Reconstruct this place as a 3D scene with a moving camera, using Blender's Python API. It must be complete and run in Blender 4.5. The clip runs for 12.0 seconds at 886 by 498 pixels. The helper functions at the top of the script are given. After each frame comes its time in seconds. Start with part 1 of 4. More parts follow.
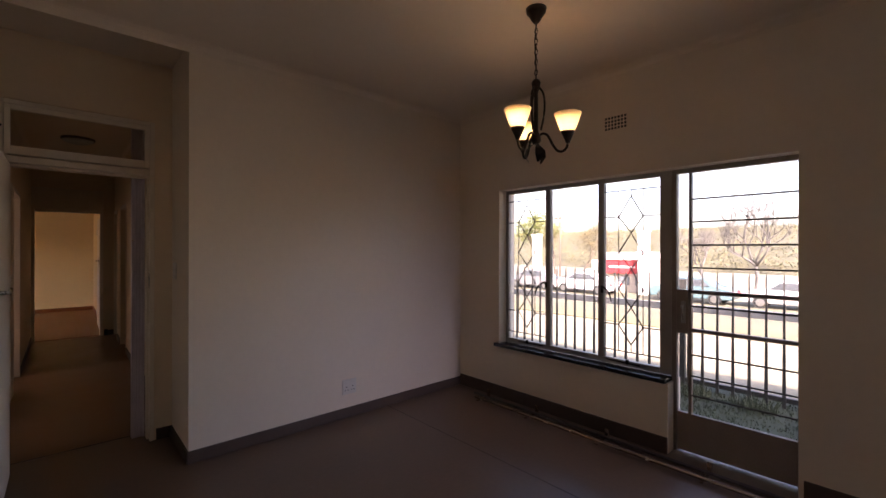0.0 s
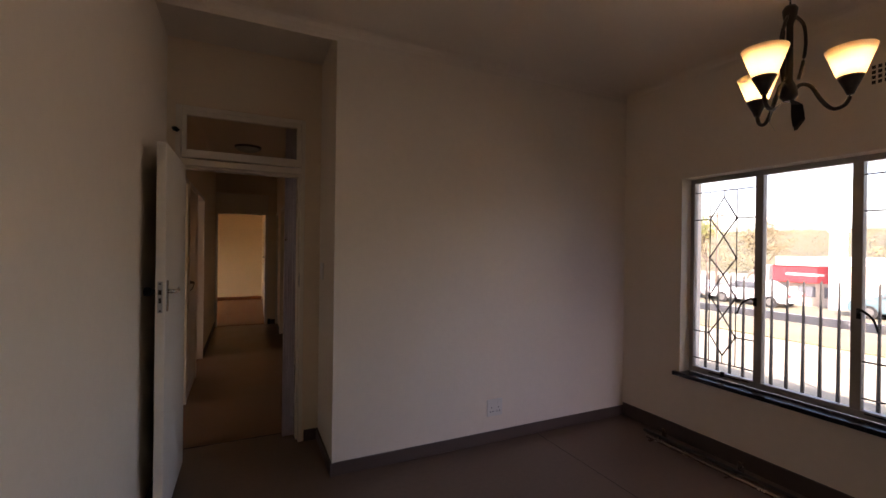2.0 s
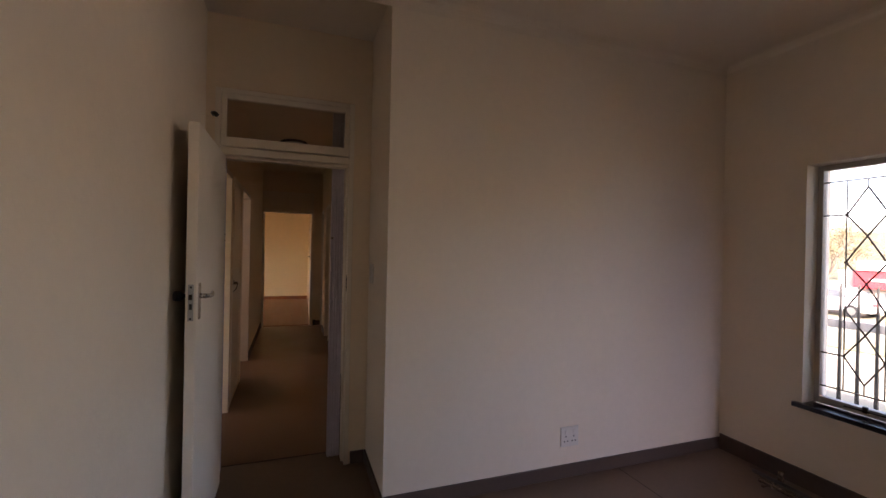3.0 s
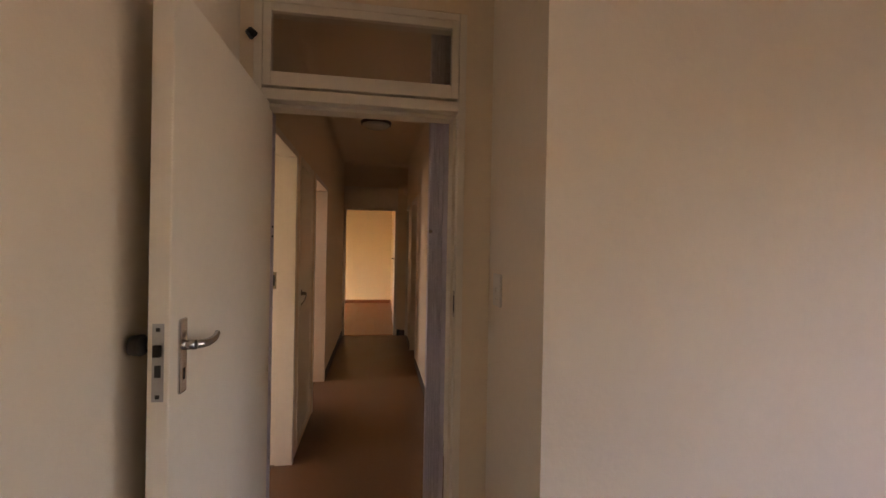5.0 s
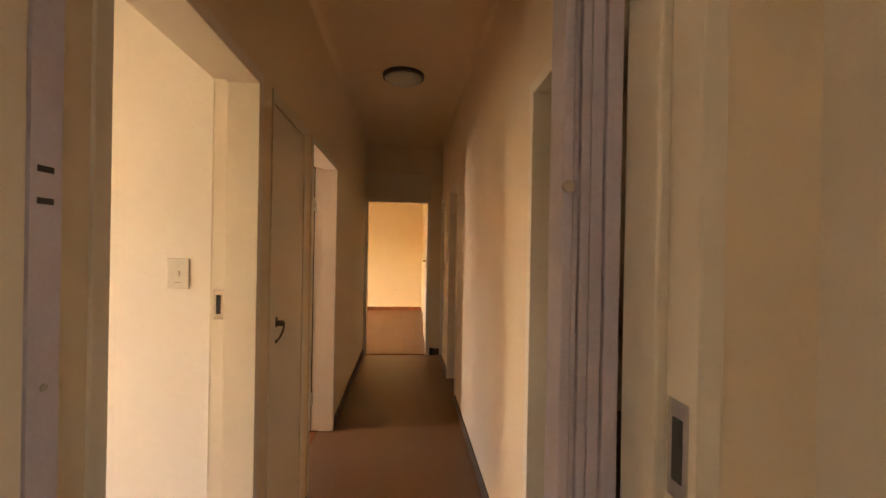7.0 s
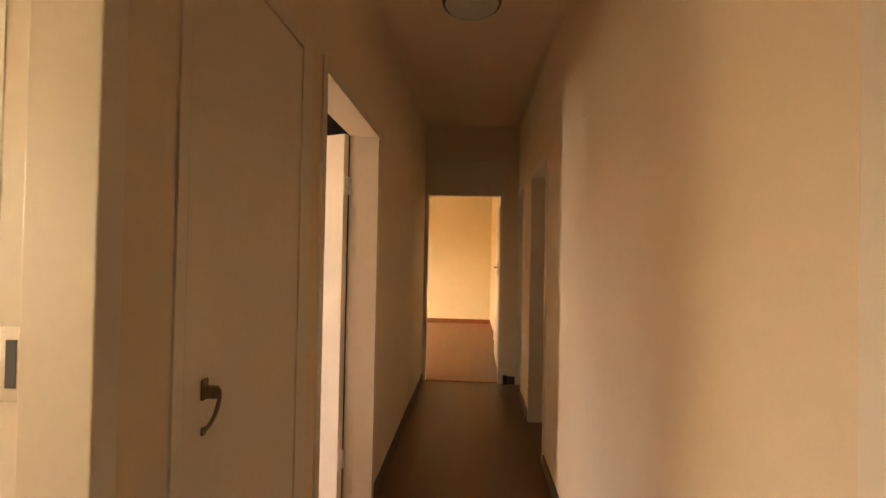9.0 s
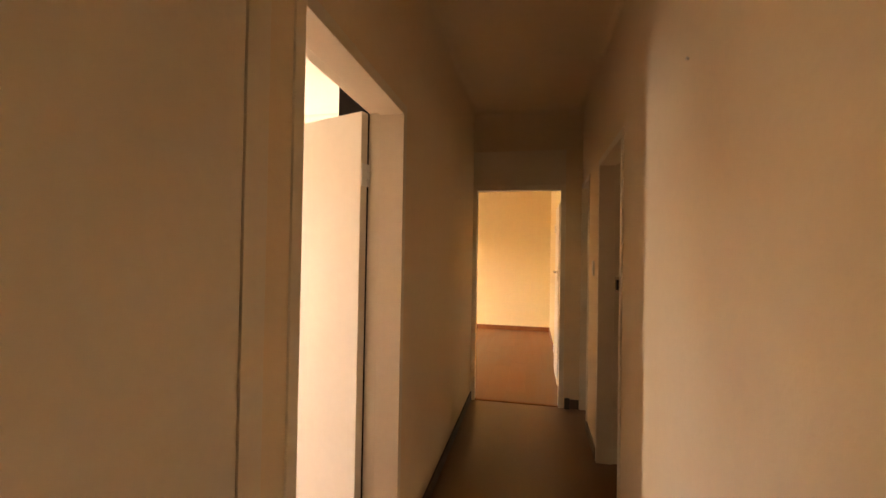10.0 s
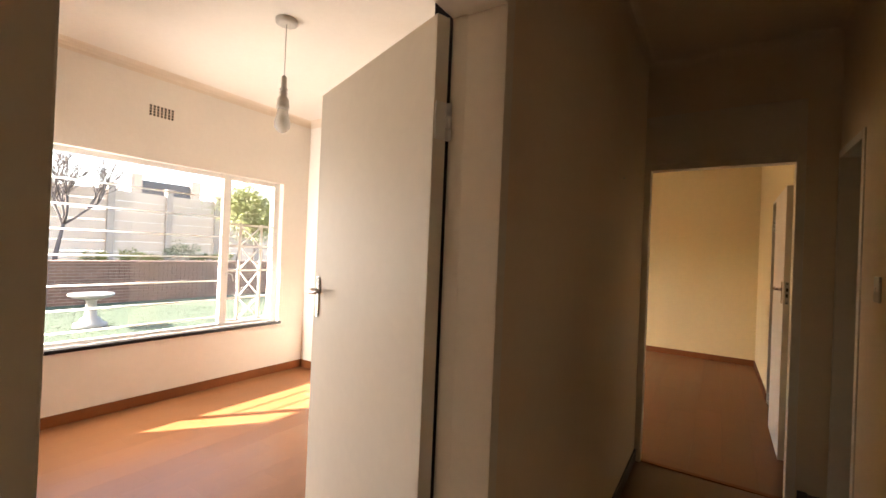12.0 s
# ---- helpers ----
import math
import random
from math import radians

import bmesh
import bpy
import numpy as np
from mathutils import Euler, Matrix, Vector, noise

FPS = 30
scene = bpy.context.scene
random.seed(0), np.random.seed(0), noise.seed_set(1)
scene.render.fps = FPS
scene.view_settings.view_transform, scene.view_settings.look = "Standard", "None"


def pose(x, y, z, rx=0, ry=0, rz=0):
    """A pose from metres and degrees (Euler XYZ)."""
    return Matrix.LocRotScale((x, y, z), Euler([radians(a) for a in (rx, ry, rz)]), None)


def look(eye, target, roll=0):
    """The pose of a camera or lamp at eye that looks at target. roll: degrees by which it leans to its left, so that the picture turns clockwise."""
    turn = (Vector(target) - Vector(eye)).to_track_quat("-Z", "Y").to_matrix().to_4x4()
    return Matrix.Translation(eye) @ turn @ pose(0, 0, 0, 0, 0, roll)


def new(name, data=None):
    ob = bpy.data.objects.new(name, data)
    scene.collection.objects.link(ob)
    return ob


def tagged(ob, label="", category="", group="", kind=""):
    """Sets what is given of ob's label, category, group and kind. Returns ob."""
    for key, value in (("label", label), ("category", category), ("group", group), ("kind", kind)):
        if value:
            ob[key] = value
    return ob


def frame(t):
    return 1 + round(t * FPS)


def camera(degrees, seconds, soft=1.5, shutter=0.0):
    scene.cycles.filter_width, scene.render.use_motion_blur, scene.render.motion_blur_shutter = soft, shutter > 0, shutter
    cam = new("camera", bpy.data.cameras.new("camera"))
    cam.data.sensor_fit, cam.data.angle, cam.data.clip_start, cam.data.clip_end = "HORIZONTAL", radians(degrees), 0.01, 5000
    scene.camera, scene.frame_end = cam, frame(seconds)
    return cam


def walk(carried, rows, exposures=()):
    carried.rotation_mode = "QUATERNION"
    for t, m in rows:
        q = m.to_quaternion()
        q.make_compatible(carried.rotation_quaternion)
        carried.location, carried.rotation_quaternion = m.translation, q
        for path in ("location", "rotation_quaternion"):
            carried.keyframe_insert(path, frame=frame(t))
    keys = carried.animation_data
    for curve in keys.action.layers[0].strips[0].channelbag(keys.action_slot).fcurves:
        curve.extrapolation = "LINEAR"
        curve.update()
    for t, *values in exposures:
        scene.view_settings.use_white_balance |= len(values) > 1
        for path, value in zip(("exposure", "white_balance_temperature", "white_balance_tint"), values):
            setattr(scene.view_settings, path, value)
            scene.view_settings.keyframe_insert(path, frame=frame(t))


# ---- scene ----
cam = camera(92.8, 12.0)
PATH = [
    (0, (0.48, 1.224, 1.458), (1.819, 2.709, 1.459), 0.1),
    (0.5, (0.483, 1.332, 1.471), (1.742, 2.886, 1.471), 0.3),
    (1, (0.495, 1.456, 1.46), (1.632, 3.101, 1.463), 0.5),
    (1.5, (0.533, 1.589, 1.46), (1.509, 3.335, 1.462), 0.7),
    (2, (0.593, 1.758, 1.474), (1.444, 3.567, 1.469), 0.8),
    (2.5, (0.618, 1.95, 1.467), (1.366, 3.804, 1.465), 1.0),
    (3, (0.619, 2.207, 1.465), (1.293, 4.09, 1.461), 1.2),
    (3.5, (0.633, 2.473, 1.466), (1.188, 4.395, 1.454), 1.1),
    (5.5, (0.644, 3.701, 1.44), (0.91, 5.683, 1.437), 1.2),
    (6, (0.639, 4.045, 1.434), (0.866, 6.033, 1.431), 1.3),
    (6.5, (0.667, 4.363, 1.435), (0.872, 6.352, 1.432), 1.1),
    (8.5, (0.648, 5.462, 1.411), (0.615, 7.461, 1.424), 1.2),
    (9, (0.647, 5.702, 1.385), (0.508, 7.697, 1.413), 1.1),
    (9.5, (0.657, 5.955, 1.388), (0.404, 7.939, 1.416), 1.1),
    (10, (0.679, 6.22, 1.412), (0.269, 8.177, 1.438), 1.0),
    (10.5, (0.661, 6.473, 1.409), (0.103, 8.393, 1.433), 1.3),
    (11, (0.626, 6.709, 1.411), (-0.071, 8.583, 1.434), 1.3),
    (11.5, (0.604, 6.921, 1.418), (-0.288, 8.711, 1.45), 1.3),
    (12, (0.574, 7.061, 1.414), (-0.522, 8.734, 1.426), 2.4),
]
walk(cam, [(t, look(eye, target, roll)) for t, eye, target, roll in PATH],
     [(0, 2.28, 7000, 31), (1.5, 2.32, 7000, 30), (2.5, 2.55, 6950, 29), (3.5, 3.15, 6800, 27), (5.5, 3.9, 8000, 29), (6.5, 4.5, 8600, 26), (8.5, 4.45, 9000, 22), (9.5, 4.58, 9200, 22), (10.5, 4.48, 9000, 22), (11, 4.25, 8300, 21), (11.5, 3.9, 7500, 16), (12, 3.55, 7150, 13)])

# ---- light ----
SUN_TO = Vector((0.61, 0.79, -0.63)).normalized()      # the way the sunlight travels
world = bpy.data.worlds.new("sky")
scene.world = world
world.use_nodes = True
wn = world.node_tree.nodes
sky = wn.new("ShaderNodeTexSky")
sky.sky_type = "NISHITA"
sky.sun_disc = False
sky.sun_elevation = radians(32)
sky.sun_rotation = radians(218)
sky.air_density, sky.dust_density = 1.0, 2.5
wn["Background"].inputs["Strength"].default_value = 0.15
world.node_tree.links.new(sky.outputs[0], wn["Background"].inputs[0])
sun = new("sun", bpy.data.lights.new("sun", "SUN"))
sun.data.energy, sun.data.angle, sun.data.color = 5.0, radians(0.6), (1.0, 0.96, 0.90)
sun.matrix_world = look((0, 0, 20), Vector((0, 0, 20)) + SUN_TO)


def fill_lamp(name, x, y, z, way, w, h, watts, color=(1.0, 0.97, 0.92)):
    """An added area lamp that stands in for daylight from out of sight."""
    ob = new(name, bpy.data.lights.new(name, "AREA"))
    ob.data.shape, ob.data.size, ob.data.size_y, ob.data.energy, ob.data.color = "RECTANGLE", w, h, watts, color
    ob.matrix_world = look((x, y, z), Vector((x, y, z)) + Vector(way))
    return ob


# ---- materials ----
def material(name, color, rough=0.6, metal=0.0, spread=0.08, scale=3.0, bump=0.0, bump_scale=60.0, tint=None, spec=0.5, stretch=(1, 1, 1), piece=0.0, coat=0.0):
    """A procedural surface: broad stains and fine grain in the colour, in the gloss and in the relief."""
    m = bpy.data.materials.new(name)
    m.use_nodes = True
    nt = m.node_tree
    n, l = nt.nodes, nt.links
    b = n["Principled BSDF"]
    co = n.new("ShaderNodeTexCoord")
    mp = n.new("ShaderNodeMapping")
    mp.inputs["Scale"].default_value = stretch
    geo = n.new("ShaderNodeNewGeometry")
    l.new(geo.outputs["Position"], mp.inputs[0])
    broad = n.new("ShaderNodeTexNoise")
    broad.inputs["Scale"].default_value, broad.inputs["Detail"].default_value = scale, 4
    fine = n.new("ShaderNodeTexNoise")
    fine.inputs["Scale"].default_value, fine.inputs["Detail"].default_value = scale * 14, 5
    for t in (broad, fine):
        l.new(mp.outputs[0], t.inputs["Vector"])
    mix = n.new("ShaderNodeMath")
    mix.operation = "MULTIPLY_ADD"
    mix.inputs[1].default_value = 0.6
    l.new(broad.outputs[0], mix.inputs[0])
    half = n.new("ShaderNodeMath")
    half.operation = "MULTIPLY"
    half.inputs[1].default_value = 0.4
    l.new(fine.outputs[0], half.inputs[0])
    l.new(half.outputs[0], mix.inputs[2])
    ramp = n.new("ShaderNodeValToRGB")
    ramp.color_ramp.elements[0].position, ramp.color_ramp.elements[1].position = 0.3, 0.7
    lo = [max(c * (1 - spread), 0) for c in color]
    hi = tint or [min(c * (1 + spread), 1) for c in color]
    ramp.color_ramp.elements[0].color = (*lo, 1)
    ramp.color_ramp.elements[1].color = (*hi, 1)
    l.new(mix.outputs[0], ramp.inputs[0])
    out = ramp.outputs[0]
    if piece:
        info = n.new("ShaderNodeObjectInfo")
        span = n.new("ShaderNodeMapRange")
        span.inputs[3].default_value, span.inputs[4].default_value = 1 - piece, 1 + piece
        l.new(info.outputs["Random"], span.inputs[0])
        hsv = n.new("ShaderNodeHueSaturation")
        l.new(span.outputs[0], hsv.inputs["Value"])
        l.new(out, hsv.inputs["Color"])
        out = hsv.outputs[0]
    l.new(out, b.inputs["Base Color"])
    rr = n.new("ShaderNodeMapRange")
    rr.inputs[3].default_value, rr.inputs[4].default_value = max(rough - 0.08, 0.03), min(rough + 0.08, 1)
    l.new(broad.outputs[0], rr.inputs[0])
    l.new(rr.outputs[0], b.inputs["Roughness"])
    b.inputs["Metallic"].default_value = metal
    b.inputs["Specular IOR Level"].default_value = spec
    b.inputs["Coat Weight"].default_value = coat
    if bump:
        rel = n.new("ShaderNodeTexNoise")
        rel.inputs["Scale"].default_value, rel.inputs["Detail"].default_value = bump_scale, 3
        l.new(mp.outputs[0], rel.inputs["Vector"])
        bp = n.new("ShaderNodeBump")
        bp.inputs["Strength"].default_value, bp.inputs["Distance"].default_value = bump, 0.004
        l.new(rel.outputs[0], bp.inputs["Height"])
        l.new(bp.outputs[0], b.inputs["Normal"])
    return m


def glass_material(name, tint=(1, 1, 1), rough=0.0):
    """Thin clear pane: mostly see-through, with a mirror sheen."""
    m = bpy.data.materials.new(name)
    m.use_nodes = True
    n, l = m.node_tree.nodes, m.node_tree.links
    n.remove(n["Principled BSDF"])
    tr, gl, mx, fr = (n.new("ShaderNodeBsdf" + k) if k in ("Transparent", "Glossy") else n.new("ShaderNode" + k) for k in ("Transparent", "Glossy", "MixShader", "Fresnel"))
    tr.inputs[0].default_value = (*tint, 1)
    gl.inputs["Roughness"].default_value = rough
    fr.inputs[0].default_value = 1.45
    l.new(fr.outputs[0], mx.inputs[0])
    l.new(tr.outputs[0], mx.inputs[1])
    l.new(gl.outputs[0], mx.inputs[2])
    l.new(mx.outputs[0], n["Material Output"].inputs[0])
    return m


def glow_material(name, color, strength):
    m = bpy.data.materials.new(name)
    m.use_nodes = True
    b = m.node_tree.nodes["Principled BSDF"]
    b.inputs["Base Color"].default_value = (*color, 1)
    b.inputs["Emission Color"].default_value = (*color, 1)
    b.inputs["Emission Strength"].default_value = strength
    b.inputs["Roughness"].default_value = 0.5
    return m


PAINT = material("cream wall paint", (0.79, 0.682, 0.555), 0.75, spread=0.035, scale=1.6, bump=0.25, bump_scale=55)
HALLPAINT = material("warm cream corridor paint", (0.80, 0.645, 0.46), 0.75, spread=0.035, scale=1.6, bump=0.25, bump_scale=55)
FARPAINT = material("yellow-cream far room paint", (0.80, 0.64, 0.36), 0.75, spread=0.035, scale=1.6, bump=0.25, bump_scale=55)
CEIL = material("matt ceiling paint", (0.76, 0.655, 0.535), 0.85, spread=0.03, scale=1.2, bump=0.15, bump_scale=40)
GLOSS = material("cream gloss enamel", (0.78, 0.682, 0.55), 0.38, spread=0.04, scale=2.5, bump=0.12, bump_scale=35)
LEAF = material("cream door enamel", (0.80, 0.72, 0.61), 0.55, spec=0.25, spread=0.035, scale=2.0, bump=0.1, bump_scale=30)
VINYL = material("grey-brown vinyl floor", (0.15, 0.097, 0.064), 0.37, spread=0.14, scale=2.2, bump=0.12, bump_scale=45)
HALLVINYL = material("brown vinyl corridor floor", (0.165, 0.080, 0.038), 0.39, spread=0.10, scale=3.1, bump=0.1, bump_scale=45)
WHITEPAINT = material("off-white bedroom paint", (0.82, 0.765, 0.69), 0.75, spread=0.03, scale=1.6, bump=0.25, bump_scale=55)
SKIRT = material("brown vinyl skirting", (0.088, 0.057, 0.043), 0.48, spread=0.15, scale=5, bump=0.1)
JOINT = material("dark floor joint", (0.05, 0.04, 0.035), 0.8)
WOOD = material("reddish laminate plank", (0.225, 0.090, 0.035), 0.40, spread=0.10, scale=1.3, bump=0.02, bump_scale=20, stretch=(7, 0.6, 1), piece=0.08, spec=0.3)
WOODSKIRT = material("stained wood skirting", (0.22, 0.075, 0.022), 0.6, spread=0.2, scale=6, spec=0.25)
BLACKTILE = material("black glazed sill tile", (0.018, 0.017, 0.02), 0.16, spread=0.3, scale=8)
STEEL = material("painted steel window section", (0.40, 0.35, 0.31), 0.45, spread=0.08, scale=6, bump=0.1)
DARKSTEEL = material("brown painted steel door section", (0.30, 0.24, 0.20), 0.45, spread=0.12, scale=6, bump=0.1)
WHITESTEEL = material("white enamelled steel", (0.82, 0.80, 0.76), 0.4, spread=0.05, scale=6, bump=0.08)
BARS = material("dark wrought bar", (0.055, 0.045, 0.04), 0.5, spread=0.25, scale=20, bump=0.2)
CHROME = material("worn chrome", (0.62, 0.60, 0.58), 0.22, metal=1.0, spread=0.12, scale=30)
DULLMETAL = material("dull zinc metal", (0.42, 0.40, 0.38), 0.4, metal=1.0, spread=0.2, scale=30)
IRON = material("blackened chandelier iron", (0.03, 0.022, 0.018), 0.45, metal=0.6, spread=0.3, scale=40, bump=0.2)
BLACK = material("black plastic", (0.02, 0.018, 0.017), 0.5, spread=0.2, scale=20)
WHITEPL = material("off-white switch plastic", (0.70, 0.65, 0.58), 0.35, spread=0.03, scale=10)
GATE = material("lilac-grey coated gate steel", (0.56, 0.49, 0.55), 0.4, spread=0.1, scale=12, bump=0.1)
VENTHOLE = material("dark vent cavity", (0.03, 0.025, 0.02), 0.9)
AGED = material("aged bronze pull", (0.20, 0.16, 0.12), 0.35, metal=0.8, spread=0.3, scale=40)
BRASS = material("curtain rod brown metal", (0.42, 0.33, 0.24), 0.25, metal=0.8, spread=0.2, scale=20)
GLASS = glass_material("window glass")
FROST = glass_material("fanlight glass", (0.93, 0.91, 0.88), 0.02)
BULBGLASS = bpy.data.materials.new("hazy bulb glass")
BULBGLASS.use_nodes = True
_n, _l = BULBGLASS.node_tree.nodes, BULBGLASS.node_tree.links
_b = _n["Principled BSDF"]
_b.inputs["Base Color"].default_value = (0.75, 0.72, 0.66, 1)
_b.inputs["Roughness"].default_value = 0.2
_b.inputs["Alpha"].default_value = 0.5
SHADE = bpy.data.materials.new("frosted amber glass shade")
SHADE.use_nodes = True
_n, _l = SHADE.node_tree.nodes, SHADE.node_tree.links
_n.remove(_n["Principled BSDF"])
_t, _d, _m = _n.new("ShaderNodeBsdfTranslucent"), _n.new("ShaderNodeBsdfDiffuse"), _n.new("ShaderNodeMixShader")
_t.inputs[0].default_value = (1.0, 0.90, 0.70, 1)
_d.inputs[0].default_value = (0.85, 0.70, 0.45, 1)
_m.inputs[0].default_value = 0.35
_l.new(_t.outputs[0], _m.inputs[1])
_l.new(_d.outputs[0], _m.inputs[2])
_l.new(_m.outputs[0], _n["Material Output"].inputs[0])
BULBGLOW = glow_material("lit bulb", (1.0, 0.75, 0.45), 9.5)
OPAL = material("opal glass dome", (0.62, 0.63, 0.58), 0.25, spread=0.04, scale=10)
PORCELAIN = material("pale lampholder plastic", (0.50, 0.47, 0.42), 0.35, spread=0.05, scale=20)


# ---- mesh helpers ----
def box(bm, x0, x1, y0, y1, z0, z1, bevel=0.0):
    r = bmesh.ops.create_cube(bm, size=1.0, matrix=Matrix.LocRotScale(((x0 + x1) / 2, (y0 + y1) / 2, (z0 + z1) / 2), None, (abs(x1 - x0), abs(y1 - y0), abs(z1 - z0))))
    if bevel:
        vs = set(r["verts"])
        es = [e for e in bm.edges if e.verts[0] in vs and e.verts[1] in vs]
        bmesh.ops.bevel(bm, geom=es, offset=bevel, segments=2, affect="EDGES", profile=0.6)
    return r["verts"]


def boxes(*sizes, bevel=0.0):
    bm = bmesh.new()
    for s in sizes:
        box(bm, *s, bevel=bevel)
    return bm


def tube(bm, pts, r, sides=8, r_end=None, closed=False):
    """A round bar along the points, with its ends capped."""
    pts = [Vector(p) for p in pts]
    rings = []
    for i, p in enumerate(pts):
        if closed:
            d = pts[(i + 1) % len(pts)] - pts[i - 1]
        else:
            d = pts[min(i + 1, len(pts) - 1)] - pts[max(i - 1, 0)]
        d.normalize()
        a = d.orthogonal() if abs(d.z) > 0.99 else d.cross(Vector((0, 0, 1)))
        a.normalize()
        b = d.cross(a)
        rad = r if r_end is None else r + (r_end - r) * i / (len(pts) - 1)
        rings.append([bm.verts.new(p + rad * (math.cos(6.2832 * k / sides) * a + math.sin(6.2832 * k / sides) * b)) for k in range(sides)])
    n = len(rings)
    for i in range(n if closed else n - 1):
        for k in range(sides):
            f = bm.faces.new((rings[i][k], rings[i][(k + 1) % sides], rings[(i + 1) % n][(k + 1) % sides], rings[(i + 1) % n][k]))
            f.smooth = True
    if not closed:
        bm.faces.new(rings[0][::-1])
        bm.faces.new(rings[-1])
    return bm


def bend(pts, n=5):
    """A smooth run of points through those given."""
    p = [Vector(q) for q in pts]
    p = [p[0] * 2 - p[1], *p, p[-1] * 2 - p[-2]]
    out = []
    for a, b, c, d in zip(p, p[1:], p[2:], p[3:]):
        for k in range(n):
            t = k / n
            out.append(0.5 * (2 * b + (c - a) * t + (2 * a - 5 * b + 4 * c - d) * t * t + (3 * b - a - 3 * c + d) * t ** 3))
    return [*out, p[-2]]


def lathe(bm, profile, centre=(0, 0, 0), sides=24, cap=True):
    """A turned shape from (radius, height) pairs."""
    c = Vector(centre)
    rings = [[bm.verts.new(c + Vector((r * math.cos(6.2832 * k / sides), r * math.sin(6.2832 * k / sides), z))) for k in range(sides)] for r, z in profile]
    for a, b in zip(rings, rings[1:]):
        for k in range(sides):
            f = bm.faces.new((a[k], a[(k + 1) % sides], b[(k + 1) % sides], b[k]))
            f.smooth = True
    if cap:
        bm.faces.new(rings[0][::-1])
        bm.faces.new(rings[-1])
    return bm


def moved(bm, m):
    bmesh.ops.transform(bm, matrix=m, verts=bm.verts)
    return bm


def part(name, bm, mat, parent=None, label=""):
    """Links a bmesh as one mesh object, under a thing or a part."""
    me = bpy.data.meshes.new(name)
    bmesh.ops.recalc_face_normals(bm, faces=bm.faces)
    bm.to_mesh(me)
    bm.free()
    me.materials.append(mat)
    ob = new(name, me)
    if parent is not None:
        ob.parent = parent
        ob.matrix_parent_inverse = parent.matrix_world.inverted()
    if label:
        ob["label"] = label
    return ob


def thing(name, at, label, category, kind="", group="", turn=0.0):
    ob = new(name)
    ob.matrix_world = pose(*at, 0, 0, turn)
    ob.empty_display_size = 0.05
    bpy.context.view_layer.update()
    return tagged(ob, label, category, group, kind)


def structure(name, bm, mat, label, category="wall"):
    return tagged(part(name, bm, mat), label, category, kind="structure")


def wall_mesh(along, v0, v1, u0, u1, z0, z1, holes=()):
    """A wall along 'x' or 'y' between the faces v0 and v1, with openings (u0, u1, z0, z1) cut through it."""
    us = sorted({u0, u1, *[h[0] for h in holes], *[h[1] for h in holes]})
    zs = sorted({z0, z1, *[h[2] for h in holes], *[h[3] for h in holes]})
    us, zs = [u for u in us if u0 <= u <= u1], [z for z in zs if z0 <= z <= z1]
    solid = {}
    for i in range(len(us) - 1):
        for j in range(len(zs) - 1):
            cu, cz = (us[i] + us[i + 1]) / 2, (zs[j] + zs[j + 1]) / 2
            solid[i, j] = not any(h[0] < cu < h[1] and h[2] < cz < h[3] for h in holes)
    bm = bmesh.new()
    put = (lambda u, v, z: (u, v, z)) if along == "x" else (lambda u, v, z: (v, u, z))
    verts = {}

    def vert(i, k, j):
        key = (i, k, j)
        if key not in verts:
            verts[key] = bm.verts.new(put(us[i], (v0, v1)[k], zs[j]))
        return verts[key]

    for (i, j), s in solid.items():
        if not s:
            continue
        for k in (0, 1):
            bm.faces.new((vert(i, k, j), vert(i + 1, k, j), vert(i + 1, k, j + 1), vert(i, k, j + 1)))
        if not solid.get((i - 1, j)):
            bm.faces.new((vert(i, 0, j), vert(i, 1, j), vert(i, 1, j + 1), vert(i, 0, j + 1)))
        if not solid.get((i + 1, j)):
            bm.faces.new((vert(i + 1, 0, j), vert(i + 1, 1, j), vert(i + 1, 1, j + 1), vert(i + 1, 0, j + 1)))
        if not solid.get((i, j - 1)):
            bm.faces.new((vert(i, 0, j), vert(i, 1, j), vert(i + 1, 1, j), vert(i + 1, 0, j)))
        if not solid.get((i, j + 1)):
            bm.faces.new((vert(i, 0, j + 1), vert(i, 1, j + 1), vert(i + 1, 1, j + 1), vert(i + 1, 0, j + 1)))
    return bm


# ---- plan ----
H = 2.86                      # ceiling height
HC = 2.80                     # corridor ceiling
LX, RX = 0.115, 1.14          # corridor walls
BACK, DOORWALL, END = 4.50, 5.085, 10.33
WINX = 3.69                   # inner face of the living room's window wall
FARBACK = 14.36               # back wall of the far room
BEDX = -3.50                  # inner face of the bedroom's window wall
TOP = 3.1

structure("wall_living_back", wall_mesh("x", BACK, 5.30, 1.115, WINX + 0.24, 0, TOP), PAINT, "cream painted plaster wall behind the living room")
structure("wall_living_window", wall_mesh("y", WINX, WINX + 0.24, -3.0, BACK, 0, TOP, [(2.385, 3.955, 0.50, 2.04), (1.665, 2.385, 0.0, 2.04), (-0.8, 1.1, 0.5, 2.04)]), PAINT, "cream painted plaster wall with a window and a glazed door")
structure("wall_living_side", wall_mesh("y", -0.04, LX, -3.0, 5.20, 0, TOP), PAINT, "plain cream painted plaster wall beside the open door")
structure("wall_living_rear", wall_mesh("x", -3.2, -3.0, -0.04, WINX + 0.24, 0, TOP), PAINT, "plain cream wall closing the living room")
structure("wall_corridor_entry", wall_mesh("x", DOORWALL, 5.20, LX, 1.115, 0, TOP, [(0.165, 1.0, 0, 2.42)]), HALLPAINT, "cream wall round the corridor door and its fanlight")
